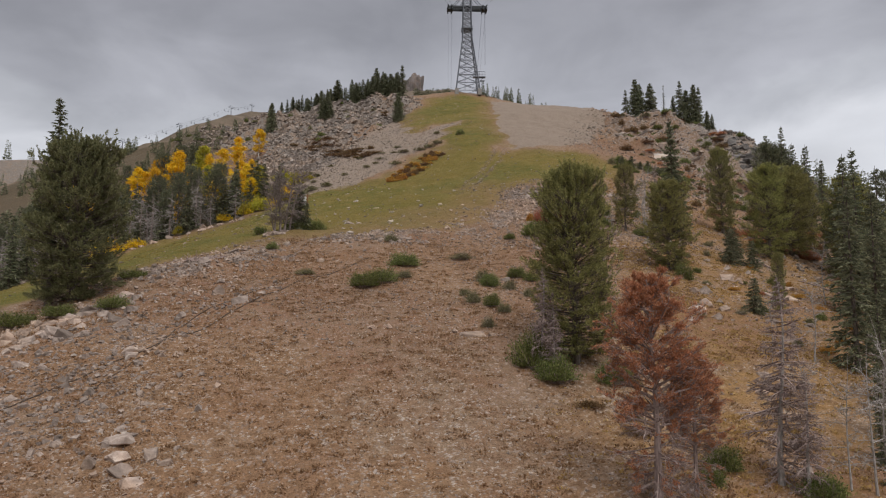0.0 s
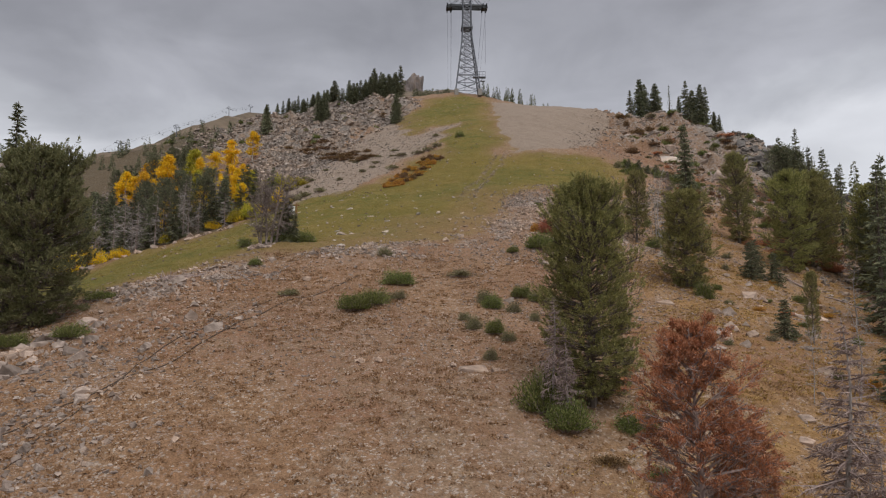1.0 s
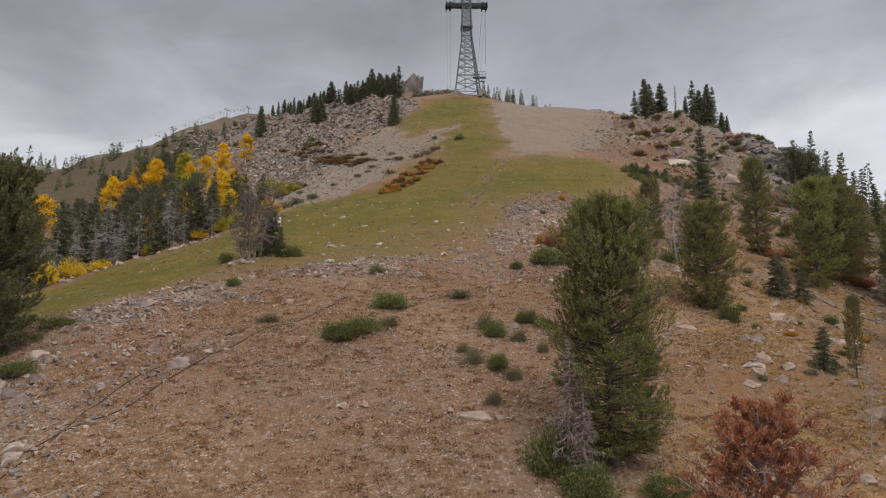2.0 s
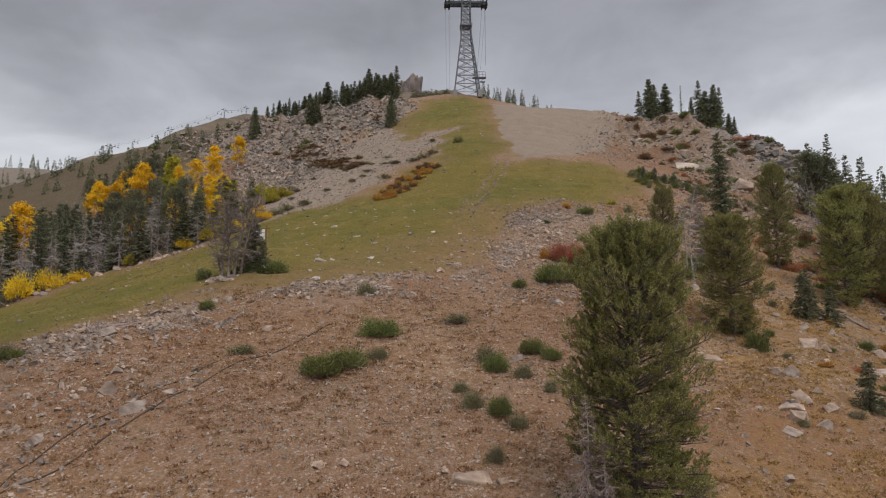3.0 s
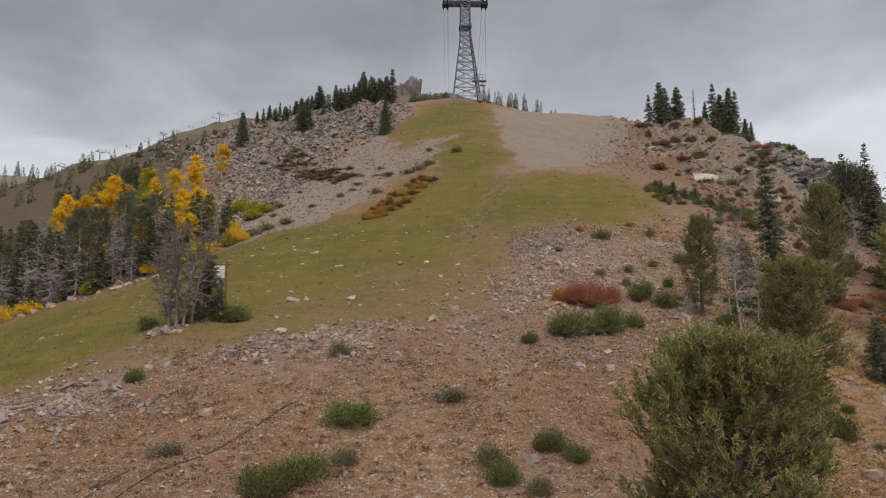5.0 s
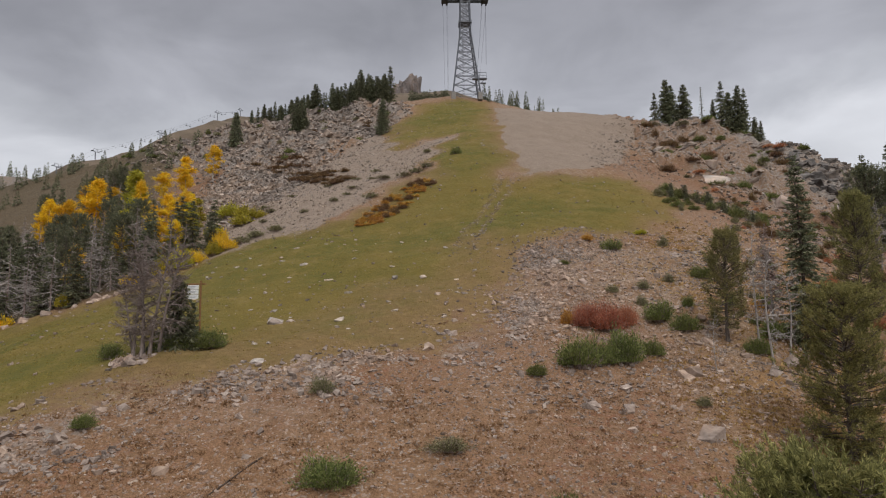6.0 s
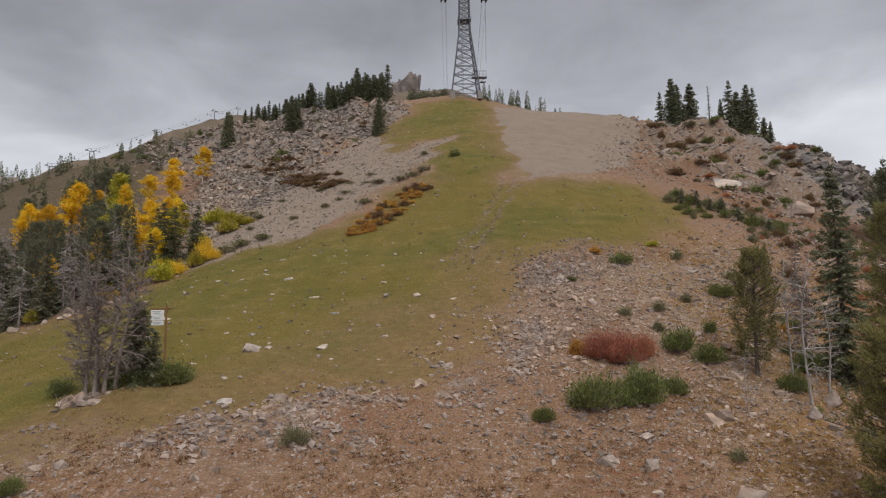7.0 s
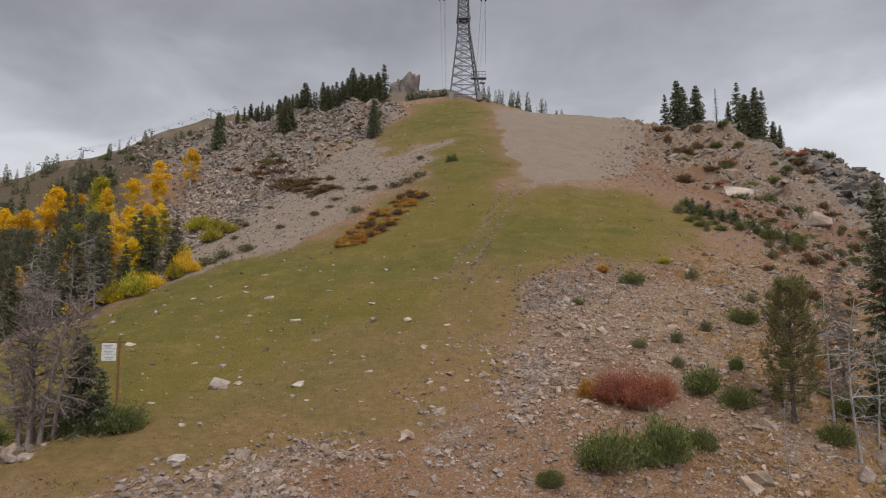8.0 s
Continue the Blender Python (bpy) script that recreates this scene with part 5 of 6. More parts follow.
for x, y in scatter([(-44, 176), (-30, 166), (-10, 188), (2, 205), (-8, 214), (-25, 196), (-38, 200)], 15, 3.6, 17):
    bush("sage", x, y, g_b.uniform(0.9, 2.0), g_b.uniform(0.4, 0.8), "olive mats on the talus")
for x, y in scatter([(52, 200), (60, 240), (90, 246), (104, 225), (84, 186), (66, 178)], 62, 2.6, 18):
    bush(("juniper", "brown", "sage", "brown", "juniper", "red")[int(g_b.integers(0, 6))], x, y, g_b.uniform(0.9, 2.5), g_b.uniform(0.6, 1.7), "bushes on the rocky shoulder")
for x, y in scatter([(-56, 243), (-45, 244), (-33, 224), (-22, 208), (-19, 196), (-23, 196), (-35, 214), (-46, 232)], 44, 1.8, 21):
    bush("brown", x, y, g_b.uniform(1.0, 2.8), g_b.uniform(0.4, 0.8), "russet mats below the crags")
for x, y in scatter([(-30, 262), (-18, 256), (-17, 275), (-32, 280), (-45, 270)], 16, 3.0, 22):
    bush("brown", x, y, g_b.uniform(1.2, 2.6), g_b.uniform(0.4, 0.9), "russet mats below the crags")
for x, y in scatter([(48, 112), (56, 106), (72, 128), (70, 150), (60, 146), (50, 128)], 30, 2.6, 23):
    bush(("brown", "juniper", "green", "red")[int(g_b.integers(0, 4))], x, y, g_b.uniform(0.9, 2.2), g_b.uniform(0.6, 1.6), "undergrowth of the open wood")
for x, y in scatter(CRAG, 34, 4.5, 19):
    bush(("juniper", "sage")[int(g_b.integers(0, 2))], x, y, g_b.uniform(1.0, 2.2), g_b.uniform(0.8, 1.8), "bushes among the crags")
for x, y in scatter([(26, 70), (30, 62), (44, 66), (52, 84), (48, 108), (36, 122), (28, 112), (33, 96)], 34, 2.6, 20):
    bush(("sage", "green", "orange", "juniper_low")[int(g_b.integers(0, 4))], x, y, g_b.uniform(0.4, 0.9), g_b.uniform(0.4, 0.9))


# ---------------------------------------------------------------- rocks
def broken(g, flat, chips=4):
    """Corners of a knocked-about box, turned at random: hull them for a block with flat breaks."""
    p = np.array([(x, y, z) for x in (-1, 1) for y in (-1, 1) for z in (-1, 1)]) * g.uniform(0.3, 0.78, (8, 3)) * np.array([1.15, 0.85, 0.8])
    p = np.vstack([p, unit(g.normal(size=(chips, 3))) * np.array([0.95, 0.75, 0.7])])
    q, _ = np.linalg.qr(np.eye(3) + g.normal(0, 0.35, (3, 3)))
    return (p @ q) * np.array([1, 1, flat / 0.7])


def hulled(points):
    bm = bmesh.new()
    for p in points:
        bm.verts.new(p)
    hull = bmesh.ops.convex_hull(bm, input=list(bm.verts))
    bmesh.ops.delete(bm, geom=[v for v in hull["geom_interior"] if isinstance(v, bmesh.types.BMVert)], context="VERTS")
    bm.verts.index_update()
    return bm


def angular(seed, flat=0.7, chips=5):
    """A broken block with sharp, slightly worn edges."""
    g = np.random.default_rng(seed)
    bm = hulled(broken(g, flat, chips))
    bmesh.ops.bevel(bm, geom=list(bm.edges), offset=0.025, segments=1, affect="EDGES")
    return bm


def rock_stock(name, seed, mat, flat, label):
    ob = part(name, angular(seed, flat), mat)
    tagged(ob, label, "rock")
    return stock(ob, 1.0)


rocks = [rock_stock("boulder", 200 + i, M_STONE, (0.5, 0.62, 0.75, 0.42, 0.6)[i], "pale grey angular granite boulder on the slope") for i in range(5)]
pale_rocks = [rock_stock("boulder", 210 + i, M_PALE, (0.35, 0.45, 0.3, 0.4, 0.5)[i], "flat pale granite slab lying in short grass") for i in range(5)]
g_r = np.random.default_rng(33)


def lay(x, y, r, group, sink=0.14, kinds=None):
    s = (kinds or rocks)[int(g_r.integers(0, 5))]
    return s.plant(x, y, r, g_r.uniform(0, 360), 1.0, sink * r, (g_r.uniform(-14, 14), g_r.uniform(-14, 14)), group)


for x, y, r in ((1.2, 63.4, 0.5), (4.4, 62.0, 0.45), (28.6, 75.2, 1.2), (30.0, 73.8, 0.8), (-34.7, 69.1, 1.4), (-34.5, 65.6, 1.0), (-32.6, 66.6, 0.8), (-36.6, 66.5, 0.7),
                (22.4, 99.6, 1.15), (67.8, 207.9, 3.6), (70.6, 178.9, 3.6), (-19.9, 43.4, 1.2), (-19.2, 42.0, 1.0), (-18.4, 40.8, 1.15), (-20.6, 41.2, 0.7), (-17.2, 39.4, 1.0), (-20.2, 44.6, 0.7), (-6.4, 63.6, 0.7), (-5.0, 64.0, 0.55), (-7.7, 96.3, 0.75),
                (-15.4, 113.6, 1.1), (-14.2, 114.4, 0.6), (2.8, 106.0, 0.7), (24.9, 55.0, 0.95), (-46.5, 187.0, 2.3), (-42.5, 186.0, 1.3), (-57.0, 151.0, 1.5), (-62.5, 147.5, 1.2), (-52.5, 149.5, 1.4), (-66.5, 146.0, 1.0),
                (-49.0, 149.0, 0.9), (-70.0, 144.5, 1.1), (-19.0, 72.5, 0.8), (40.0, 84.6, 1.0), (33.5, 68.0, 1.2), (34.5, 72.5, 0.8), (38.0, 64.5, 1.0), (26.6, 106.2, 0.8), (16.2, 96.4, 0.8), (14.0, 132.2, 0.8), (12.8, 93.0, 0.7),
                (27.6, 110.5, 0.9), (30.0, 101.0, 1.0), (32.3, 103.0, 1.1), (25.0, 122.0, 0.9), (18.0, 120.0, 0.8), (20.5, 124.0, 1.0), (33.0, 133.0, 1.0), (-25.5, 102.4, 0.9), (-24.5, 101.0, 0.7), (-26.4, 101.6, 0.8), (1.4, 118.0, 0.6)):
    lay(x, y, r, "boulders on the slope")
for i in range(24):
    t = i / 23
    x, y = np.interp(t, [0, 0.5, 1], [-84, -58, -45]) + g_r.normal(0, 0.8), np.interp(t, [0, 0.5, 1], [135.5, 148.5, 150]) + g_r.normal(0, 0.8)
    lay(float(x), float(y), float(np.clip(g_r.lognormal(-0.25, 0.4), 0.4, 1.6)), "boulders along the wood's edge")
for x, y in scatter([(-40, 58), (-33, 56), (-30, 66), (-33, 73), (-39, 66)], 60, 0.7, 37):
    lay(x, y, float(np.clip(g_r.lognormal(-0.6, 0.45), 0.25, 1.2)), "debris along the run")
for x, y in scatter([(-27, 101.5), (-23.5, 100.5), (-23, 102.5), (-26.5, 103)], 10, 0.6, 38):
    lay(x, y, float(g_r.uniform(0.3, 0.8)), "rocks at the foot of the dead trees")
for x, y in scatter([(-44, 60), (-30, 84), (-22, 82), (-24, 66), (-24, 42), (-40, 44)], 60, 1.2, 35):
    lay(x, y, float(np.clip(g_r.lognormal(-0.6, 0.42), 0.25, 1.3)), "debris along the run")
for i, x, y, r, wide, turn in ((3, 2.6, 62.9, 1.25, 1.35, 8), (2, -20.6, 70.0, 0.95, 1.2, 30), (1, 36.6, 89.0, 1.5, 1.1, 60), (0, 27.3, 74.2, 1.15, 1.2, 20), (3, 42.5, 87.0, 1.6, 1.4, 15), (1, 20.2, 90.0, 1.3, 1.15, 40), (1, 21.9, 98.8, 1.05, 1.1, 110), (3, 24.2, 82.2, 1.1, 1.3, 5), (0, 25.2, 70.2, 1.1, 1.1, 75), (3, -34.8, 70.4, 1.5, 1.3, 12), (2, 7.3, 80.3, 0.6, 1.2, 0), (0, 13.0, 93.5, 0.8, 1.2, 35), (1, 15.6, 93.0, 0.85, 1.0, 80)):
    rocks[i].plant(x, y, r, turn, wide, 0.22 * r, (10, -4), "boulders on the slope", "large pale grey granite boulder half sunk in gravel")
for x, y, r in ((38.2, 89.2, 0.9), (30.4, 80.6, 1.1), (29.2, 80.8, 0.8), (45.2, 91.8, 1.5), (46.4, 92.2, 1.0), (27.0, 72.2, 1.1), (28.1, 71.4, 0.8), (21.7, 42.6, 0.6), (26.5, 58.0, 0.9), (-17.3, 42.0, 0.8), (-16.2, 41.2, 0.6),
                (-37.5, 66.5, 1.3), (-36.2, 67.2, 1.0), (-34.6, 67.8, 1.4), (-33.4, 69.0, 1.0), (-39.4, 65.0, 0.9), (-42.6, 68.0, 1.3), (-44.2, 69.6, 1.1), (-31.6, 71.0, 0.8)):
    lay(x, y, r, "boulders on the slope")

for x, y in scatter([(-42, 138), (-30, 150), (-12, 150), (8, 142), (16, 160), (12, 130), (0, 106), (-10, 101), (-24, 96), (-20, 118)], 56, 3.2, 39):
    lay(x, y, float(np.clip(g_r.lognormal(-1.0, 0.4), 0.2, 0.75)), "pale stones in the grass", 0.1, pale_rocks)
for x, y, r, wide, turn in ((62.8, 196.0, 3.6, 1.5, -14), (-15.6, 115.0, 0.95, 1.5, 20)):
    pale_rocks[2].plant(x, y, r, turn, wide, 0.05 * r, (24, 4), "great pale slabs", "broad tilted slab of pale bedrock on the slope")

outcrop = tagged(new("rock_outcrop"), "broken grey and ochre rock outcrop below the rim", "rock outcrop")
outcrop.location = (-50, 270, height(-50, 270))
blocks = [bpy.data.meshes.new("block") for _ in range(7)]
for i, me in enumerate(blocks):
    bm = angular(230 + i, (0.6, 0.8, 0.5, 1.1, 0.7, 0.9, 0.45)[i], 3)
    bm.to_mesh(me)
    bm.free()
    me.materials.append(M_CLIFF)


# the same blocks in the rock colour darkened for shade on the knob
shaded_blocks = [me.copy() for me in blocks]
for me in shaded_blocks:
    me.materials[0] = M_KNOB


def face(thing, places, low, high, stretch=1.5, tall=1.0, shapes=blocks):
    """Tilted blocks that make up a broken rock face."""
    for x, y in places:
        r = float(g_r.uniform(low, high) * g_r.uniform(0.6, 1.2))
        ob = new("block", shapes[int(g_r.integers(0, 7))])
        ob.parent = thing
        m = pose(x, y, height(x, y) - 0.1 * r, g_r.normal(22, 12), g_r.normal(-20, 12), g_r.normal(15, 22)) @ Matrix.Diagonal((r * stretch * g_r.uniform(0.8, 1.6), r, r * tall * g_r.uniform(0.3, 0.8), 1))
        ob.matrix_basis = Matrix.Translation(-thing.location) @ m


face(outcrop, scatter(CRAG, 220, 2.4, 41), 0.5, 1.5)
face(outcrop, scatter([(-92, 300), (-72, 282), (-50, 276), (-30, 284), (-18, 288), (-20, 300), (-60, 311), (-95, 314)], 190, 1.7, 45), 0.9, 2.0, 0.9, 2.0)
face(outcrop, scatter([(-34, 240), (-18, 248), (-16, 280), (-30, 276), (-40, 258)], 110, 1.6, 46), 0.8, 1.8, 1.1, 1.5)
face(outcrop, scatter([(-70, 268), (-30, 262), (-20, 275), (-20, 300), (-60, 306), (-90, 306), (-90, 285)], 50, 3.4, 42), 1.2, 2.6, 1.6)
shoulder_rock = tagged(new("rock_outcrop"), "grey weathered rock knob on the shoulder", "rock outcrop")
shoulder_rock.location = (103, 226, height(103, 226))
face(shoulder_rock, scatter([(84, 190), (88, 222), (92, 244), (112, 244), (126, 230), (120, 208), (104, 196)], 110, 2.2, 43), 0.5, 1.4)
face(shoulder_rock, scatter([(90, 205), (92, 222), (98, 230), (112, 233), (126, 227), (122, 208), (104, 198)], 190, 1.6, 47), 1.0, 2.2, 0.9, 1.6, shaded_blocks)
face(shoulder_rock, scatter([(60, 250), (52, 222), (62, 200), (84, 200), (92, 230), (92, 250)], 120, 2.7, 44), 0.4, 1.4)


def pinnacle(x, y, base, top, half):
    """The great rock tooth far behind the rim."""
    bm = bmesh.new()
    bmesh.ops.create_icosphere(bm, subdivisions=5, radius=1.0)
    for v in bm.verts:
        c = v.co.copy()
        s = max(abs(c.x), abs(c.y) * 0.9, abs(c.z))
        c = c.lerp(c / s, 0.55)
        c += c.normalized() * (0.3 * noise.noise(c * 1.2 + Vector((5, 2, 8))) + 0.18 * noise.noise(c * 4 + Vector((3, 1, 0))) + 0.05 * noise.noise(c * 11))
        c.z *= 1 + 0.16 * c.x
        v.co = (c.x * half, c.y * half, (c.z * 0.5 + 0.5) * (top - base))
    ob = part("rock_pinnacle", bm, M_TOOTH)
    ob.location = (x, y, base)
    return tagged(ob, "great pale rock tooth rising behind the rim", "rock")


pinnacle(-45, 900, 285, 360, 20)

# loose stones: thousands of small ones in one sheet
def stones(name, counts, label, mat, seed):
    g = np.random.default_rng(seed)
    shapes = []
    for _ in range(24):
        bm = hulled(broken(g, g.uniform(0.4, 0.85), 0))
        shapes.append((np.array([v.co[:] for v in bm.verts]), np.array([[v.index for v in f.verts] for f in bm.faces if len(f.verts) == 3])))
        bm.free()
    xs, ys, rs = [], [], []
    for weight, box_, n, low, high in counts:
        x, y = g.uniform(box_[0], box_[1], n * 4), g.uniform(box_[2], box_[3], n * 4)
        keep = np.where(g.uniform(0, 1, n * 4) < weight(x, y))[0][:n]
        xs.append(x[keep])
        ys.append(y[keep])
        rs.append(low * (high / low) ** (g.uniform(0, 1, len(keep)) ** 1.8))
    x, y, r = np.concatenate(xs), np.concatenate(ys), np.concatenate(rs)
    n = len(x)
    a = g.uniform(0, 6.283, n)
    pick = g.integers(0, 24, n)
    seat = np.stack([x, y, land(x, y) + 0.06 * r], 1)
    verts, tris, start = [], [], 0
    for k, (base, tri) in enumerate(shapes):
        i = np.where(pick == k)[0]
        s = base[None] * r[i, None, None]
        c, d = np.cos(a[i])[:, None], np.sin(a[i])[:, None]
        v = np.stack([s[..., 0] * c - s[..., 1] * d, s[..., 0] * d + s[..., 1] * c, s[..., 2]], -1) + seat[i][:, None]
        verts.append(v.reshape(-1, 3))
        tris.append((tri[None] + (start + np.arange(len(i)) * len(base))[:, None, None]).reshape(-1, 3))
        start += len(i) * len(base)
    return tagged(part(name, from_arrays(name, np.concatenate(verts), np.concatenate(tris)), mat), label, "stones", kind="stuff")


def on_soil(x, y):
    patch = np.clip(0.45 + fbm(x / 9, y / 9, 55, 3) * 2.4, 0.03, 1) * (1 - 0.7 * np.clip((66 - y) / 12, 0, 1) * np.clip((x + 24) / 8, 0, 1))
    return patch * (1 - 0.93 * inside(x, y, RUN, 2, 2)) * (1 - 0.7 * inside(x, y, BARE, 1, 1))


def in_zone(zone, wobble=3, soft=3):
    return lambda x, y: inside(x, y, zone, wobble, soft)


stones("loose_stones", (
    (lambda x, y: inside(x, y, DEBRIS, 4, 4) * np.clip(0.5 + fbm(x / 5, y / 5, 58, 3) * 2.6, 0, 1), (-42, 26, 70, 140), 15000, 0.09, 0.42),
    (lambda x, y: inside(x, y, DEBRIS, 3, 3), (-42, 26, 70, 140), 330, 0.25, 0.7),
    (in_zone([(12, 92), (8, 108), (18, 132), (34, 140), (40, 120), (30, 100), (44, 96), (46, 76), (30, 58), (22, 62), (26, 90)]), (6, 48, 56, 142), 150, 0.25, 0.65),
    (on_soil, (-42, 48, 36, 140), 18000, 0.05, 0.22),
    (in_zone([(-44, 60), (-28, 86), (-20, 84), (-22, 66), (-18, 42), (-40, 40)], 4, 4), (-46, -16, 38, 88), 3000, 0.08, 0.4),
    (in_zone([(8, 96), (12, 128), (24, 142), (44, 136), (40, 104), (26, 92)], 4, 4), (6, 48, 90, 144), 6500, 0.07, 0.34),
), "scattered pinkish grey gravel and small stones on soil", M_STONE, 61)
stones("talus_stones", (
    (in_zone(TALUS, 4, 4), (-68, 6, 160, 242), 4200, 0.12, 0.38),
    (in_zone([(-66, 238), (-34, 236), (-34, 205), (-44, 178), (-54, 190), (-64, 215)], 4, 4), (-70, -30, 175, 240), 2400, 0.3, 1.1),
    (in_zone(CRAG, 5, 5), (-110, -8, 212, 312), 9000, 0.25, 1.3),
    (in_zone([(50, 100), (58, 92), (78, 130), (72, 158), (56, 140)], 4, 4), (48, 80, 90, 160), 900, 0.15, 0.7),
    (in_zone(SHOULDER, 5, 5), (46, 128, 168, 264), 2600, 0.15, 0.75),
    (in_zone([(42, 212), (58, 240), (56, 205), (48, 190), (34, 186)], 3, 4), (30, 62, 182, 244), 1100, 0.12, 0.4),
    (in_zone([(36, 130), (46, 128), (66, 150), (80, 172), (74, 192), (60, 195), (54, 175), (46, 150)], 4, 5), (32, 84, 124, 200), 3000, 0.1, 0.6),
    (in_zone(RUN, 1, 1), (-60, 46, 84, 290), 1100, 0.1, 0.4),
    (lambda x, y: sum(inside(x, y, [(a, 181), (a + 1.1, 181), (b + 1.0, 134), (b, 134)], 0.5, 0.5) for a, b in ((16.6, 5.2), (14.2, 2.6))), (2, 19, 132, 182), 1300, 0.08, 0.26),
    (in_zone([(14, 126), (24, 130), (24, 137), (13, 134)], 1, 1.5), (10, 28, 122, 140), 1500, 0.08, 0.25),
), "grey talus of broken rock below the outcrops", M_CLIFF, 62)


def tufts(name, weight, box_, n, blades, size, label, mat, seed, spread_=0.16, lie=0.8):
    kit = Kit(seed)
    g = kit.rng
    x, y = g.uniform(box_[0], box_[1], n * 4), g.uniform(box_[2], box_[3], n * 4)
    keep = np.where(g.uniform(0, 1, n * 4) < weight(x, y))[0][:n]
    x, y = x[keep], y[keep]
    grow = g.uniform(0.5, 1.4, len(x))
    p = np.stack([x, y, land(x, y) - 0.03], 1)
    k = np.repeat(np.arange(len(x)), blades)
    off = g.normal(0, spread_, (len(k), 3)) * grow[k][:, None] * np.array([1, 1, 0])
    d = off * 3.0 + np.array([0, 0, lie]) + g.normal(0, 0.25, (len(k), 3))
    ln = size * grow[k] * g.uniform(0.6, 1.2, len(k))
    kit.blades(p[k] + off, d, ln, ln * 0.6)
    return tagged(part(name, kit.mesh(name), mat), label, "grass", kind="stuff")


def dry(x, y):
    return np.clip(0.5 + fbm(x / 6, y / 6, 91, 3) * 1.8, 0.12, 1) * (1 - inside(x, y, RUN, 2, 2)) * (1 - 0.6 * inside(x, y, DEBRIS, 2, 2))


tufts("dry_tufts", dry, (-46, 30, 34, 118), 13000, 11, 0.16, "low brown dry tufts over the gravelly slope", M_TUFT, 71, 0.14, 0.35)
tufts("dry_tufts", lambda x, y: 0.5 * (1 - inside(x, y, RUN, 2, 2)) * np.clip((26 - x) / 20, 0.3, 1), (-46, 22, 30, 96), 2700, 18, 0.22, "rounded russet-brown dry grass clumps on gravel", M_CLUMP, 74, 0.16, 0.42)
tufts("dry_tufts", lambda x, y: dry(x, y) * np.clip((x - 5 - 0.26 * np.clip(y - 50, 0, 60)) / 12, 0, 1), (6, 56, 36, 150), 9000, 12, 0.2, "ochre dry grass tufts on the slope under the pines", M_STRAW, 72, 0.13, 0.5)
tufts("turf", lambda x, y: inside(x, y, RUN, 2, 2), (-70, 46, 84, 200), 9000, 8, 0.12, "short yellowing turf of the ski run", M_TURF, 73, 0.22)


# ---------------------------------------------------------------- small things
def trail_sign(x, y):
    base = new("trail_sign")
    base.matrix_basis = pose(x, y, height(x, y), 0, 0, -6)
    tagged(base, "white three-panel trail sign on a tall brown post", "sign")
    bm = bmesh.new()
    bmesh.ops.create_cone(bm, cap_ends=True, segments=10, radius1=0.10, radius2=0.085, depth=6.0, matrix=pose(0, 0, 2.75))
    part("post", bm, M_POST, base)
    bm = bmesh.new()
    box(bm, (2.0, 0.12, 0.13), pose(-0.5, 0, 5.42))
    bmesh.ops.bevel(bm, geom=list(bm.edges), offset=0.02, segments=1, affect="EDGES")
    part("crossbar", bm, M_POST, base)
    for i in range(3):
        bm = bmesh.new()
        box(bm, (1.2, 0.05, 0.42), pose(-0.78, -0.09, 5.1 - 0.46 * i))
        bmesh.ops.bevel(bm, geom=list(bm.edges), offset=0.015, segments=1, affect="EDGES")
        panel = part("panel", bm, M_BOARD, base)
        for k, w in enumerate((0.8, 0.55)):
            bm = bmesh.new()
            box(bm, (w, 0.01, 0.05), pose(-0.85 + 0.05 * i, -0.121, 5.17 - 0.46 * i - 0.13 * k))
            part("lettering", bm, M_GREYBAR, panel, "illegible grey line of writing")
    for s in (-1.3, -0.3):
        bm = bmesh.new()
        beam(bm, (s, -0.03, 3.95), (s, -0.03, 5.4), 0.05)
        part("batten", bm, M_POST, base)
    return base


trail_sign(-21.8, 109.0)


def ground_line(name, points, r, mat, label, category, lift=0.6, n=60, wander=0.25):
    """A pipe or log that follows the ground."""
    p = np.array(points, float)
    t = np.linspace(0, len(p) - 1, n)
    x, y = np.interp(t, np.arange(len(p)), p[:, 0]), np.interp(t, np.arange(len(p)), p[:, 1])
    x = x + wander * fbm(t * 1.3, t * 0, 5, 3)
    kit = Kit(3)
    kit.tube(np.stack([x, y, land(x, y) + r * lift], 1), np.full(n, r), 7)
    return tagged(part(name, kit.mesh(name), mat, smooth=True), label, category)


ground_line("water_pipe", ((-31, 46.5), (-29, 50.5), (-26.4, 55.5), (-24.6, 58.5), (-23.6, 61), (-21.3, 65), (-18.7, 71.5), (-15.6, 77.3), (-12.7, 80.2), (-9.2, 85.4)), 0.055, M_HOSE, "long dark pipe lying down the gravel slope", "pipe")
ground_line("water_pipe", ((-25.2, 48), (-24.8, 54), (-24.2, 59), (-24.4, 63), (-22.7, 67.5), (-19.9, 73.3), (-17.2, 77.4)), 0.045, M_HOSE, "thin dark pipe lying beside another on gravel", "pipe")


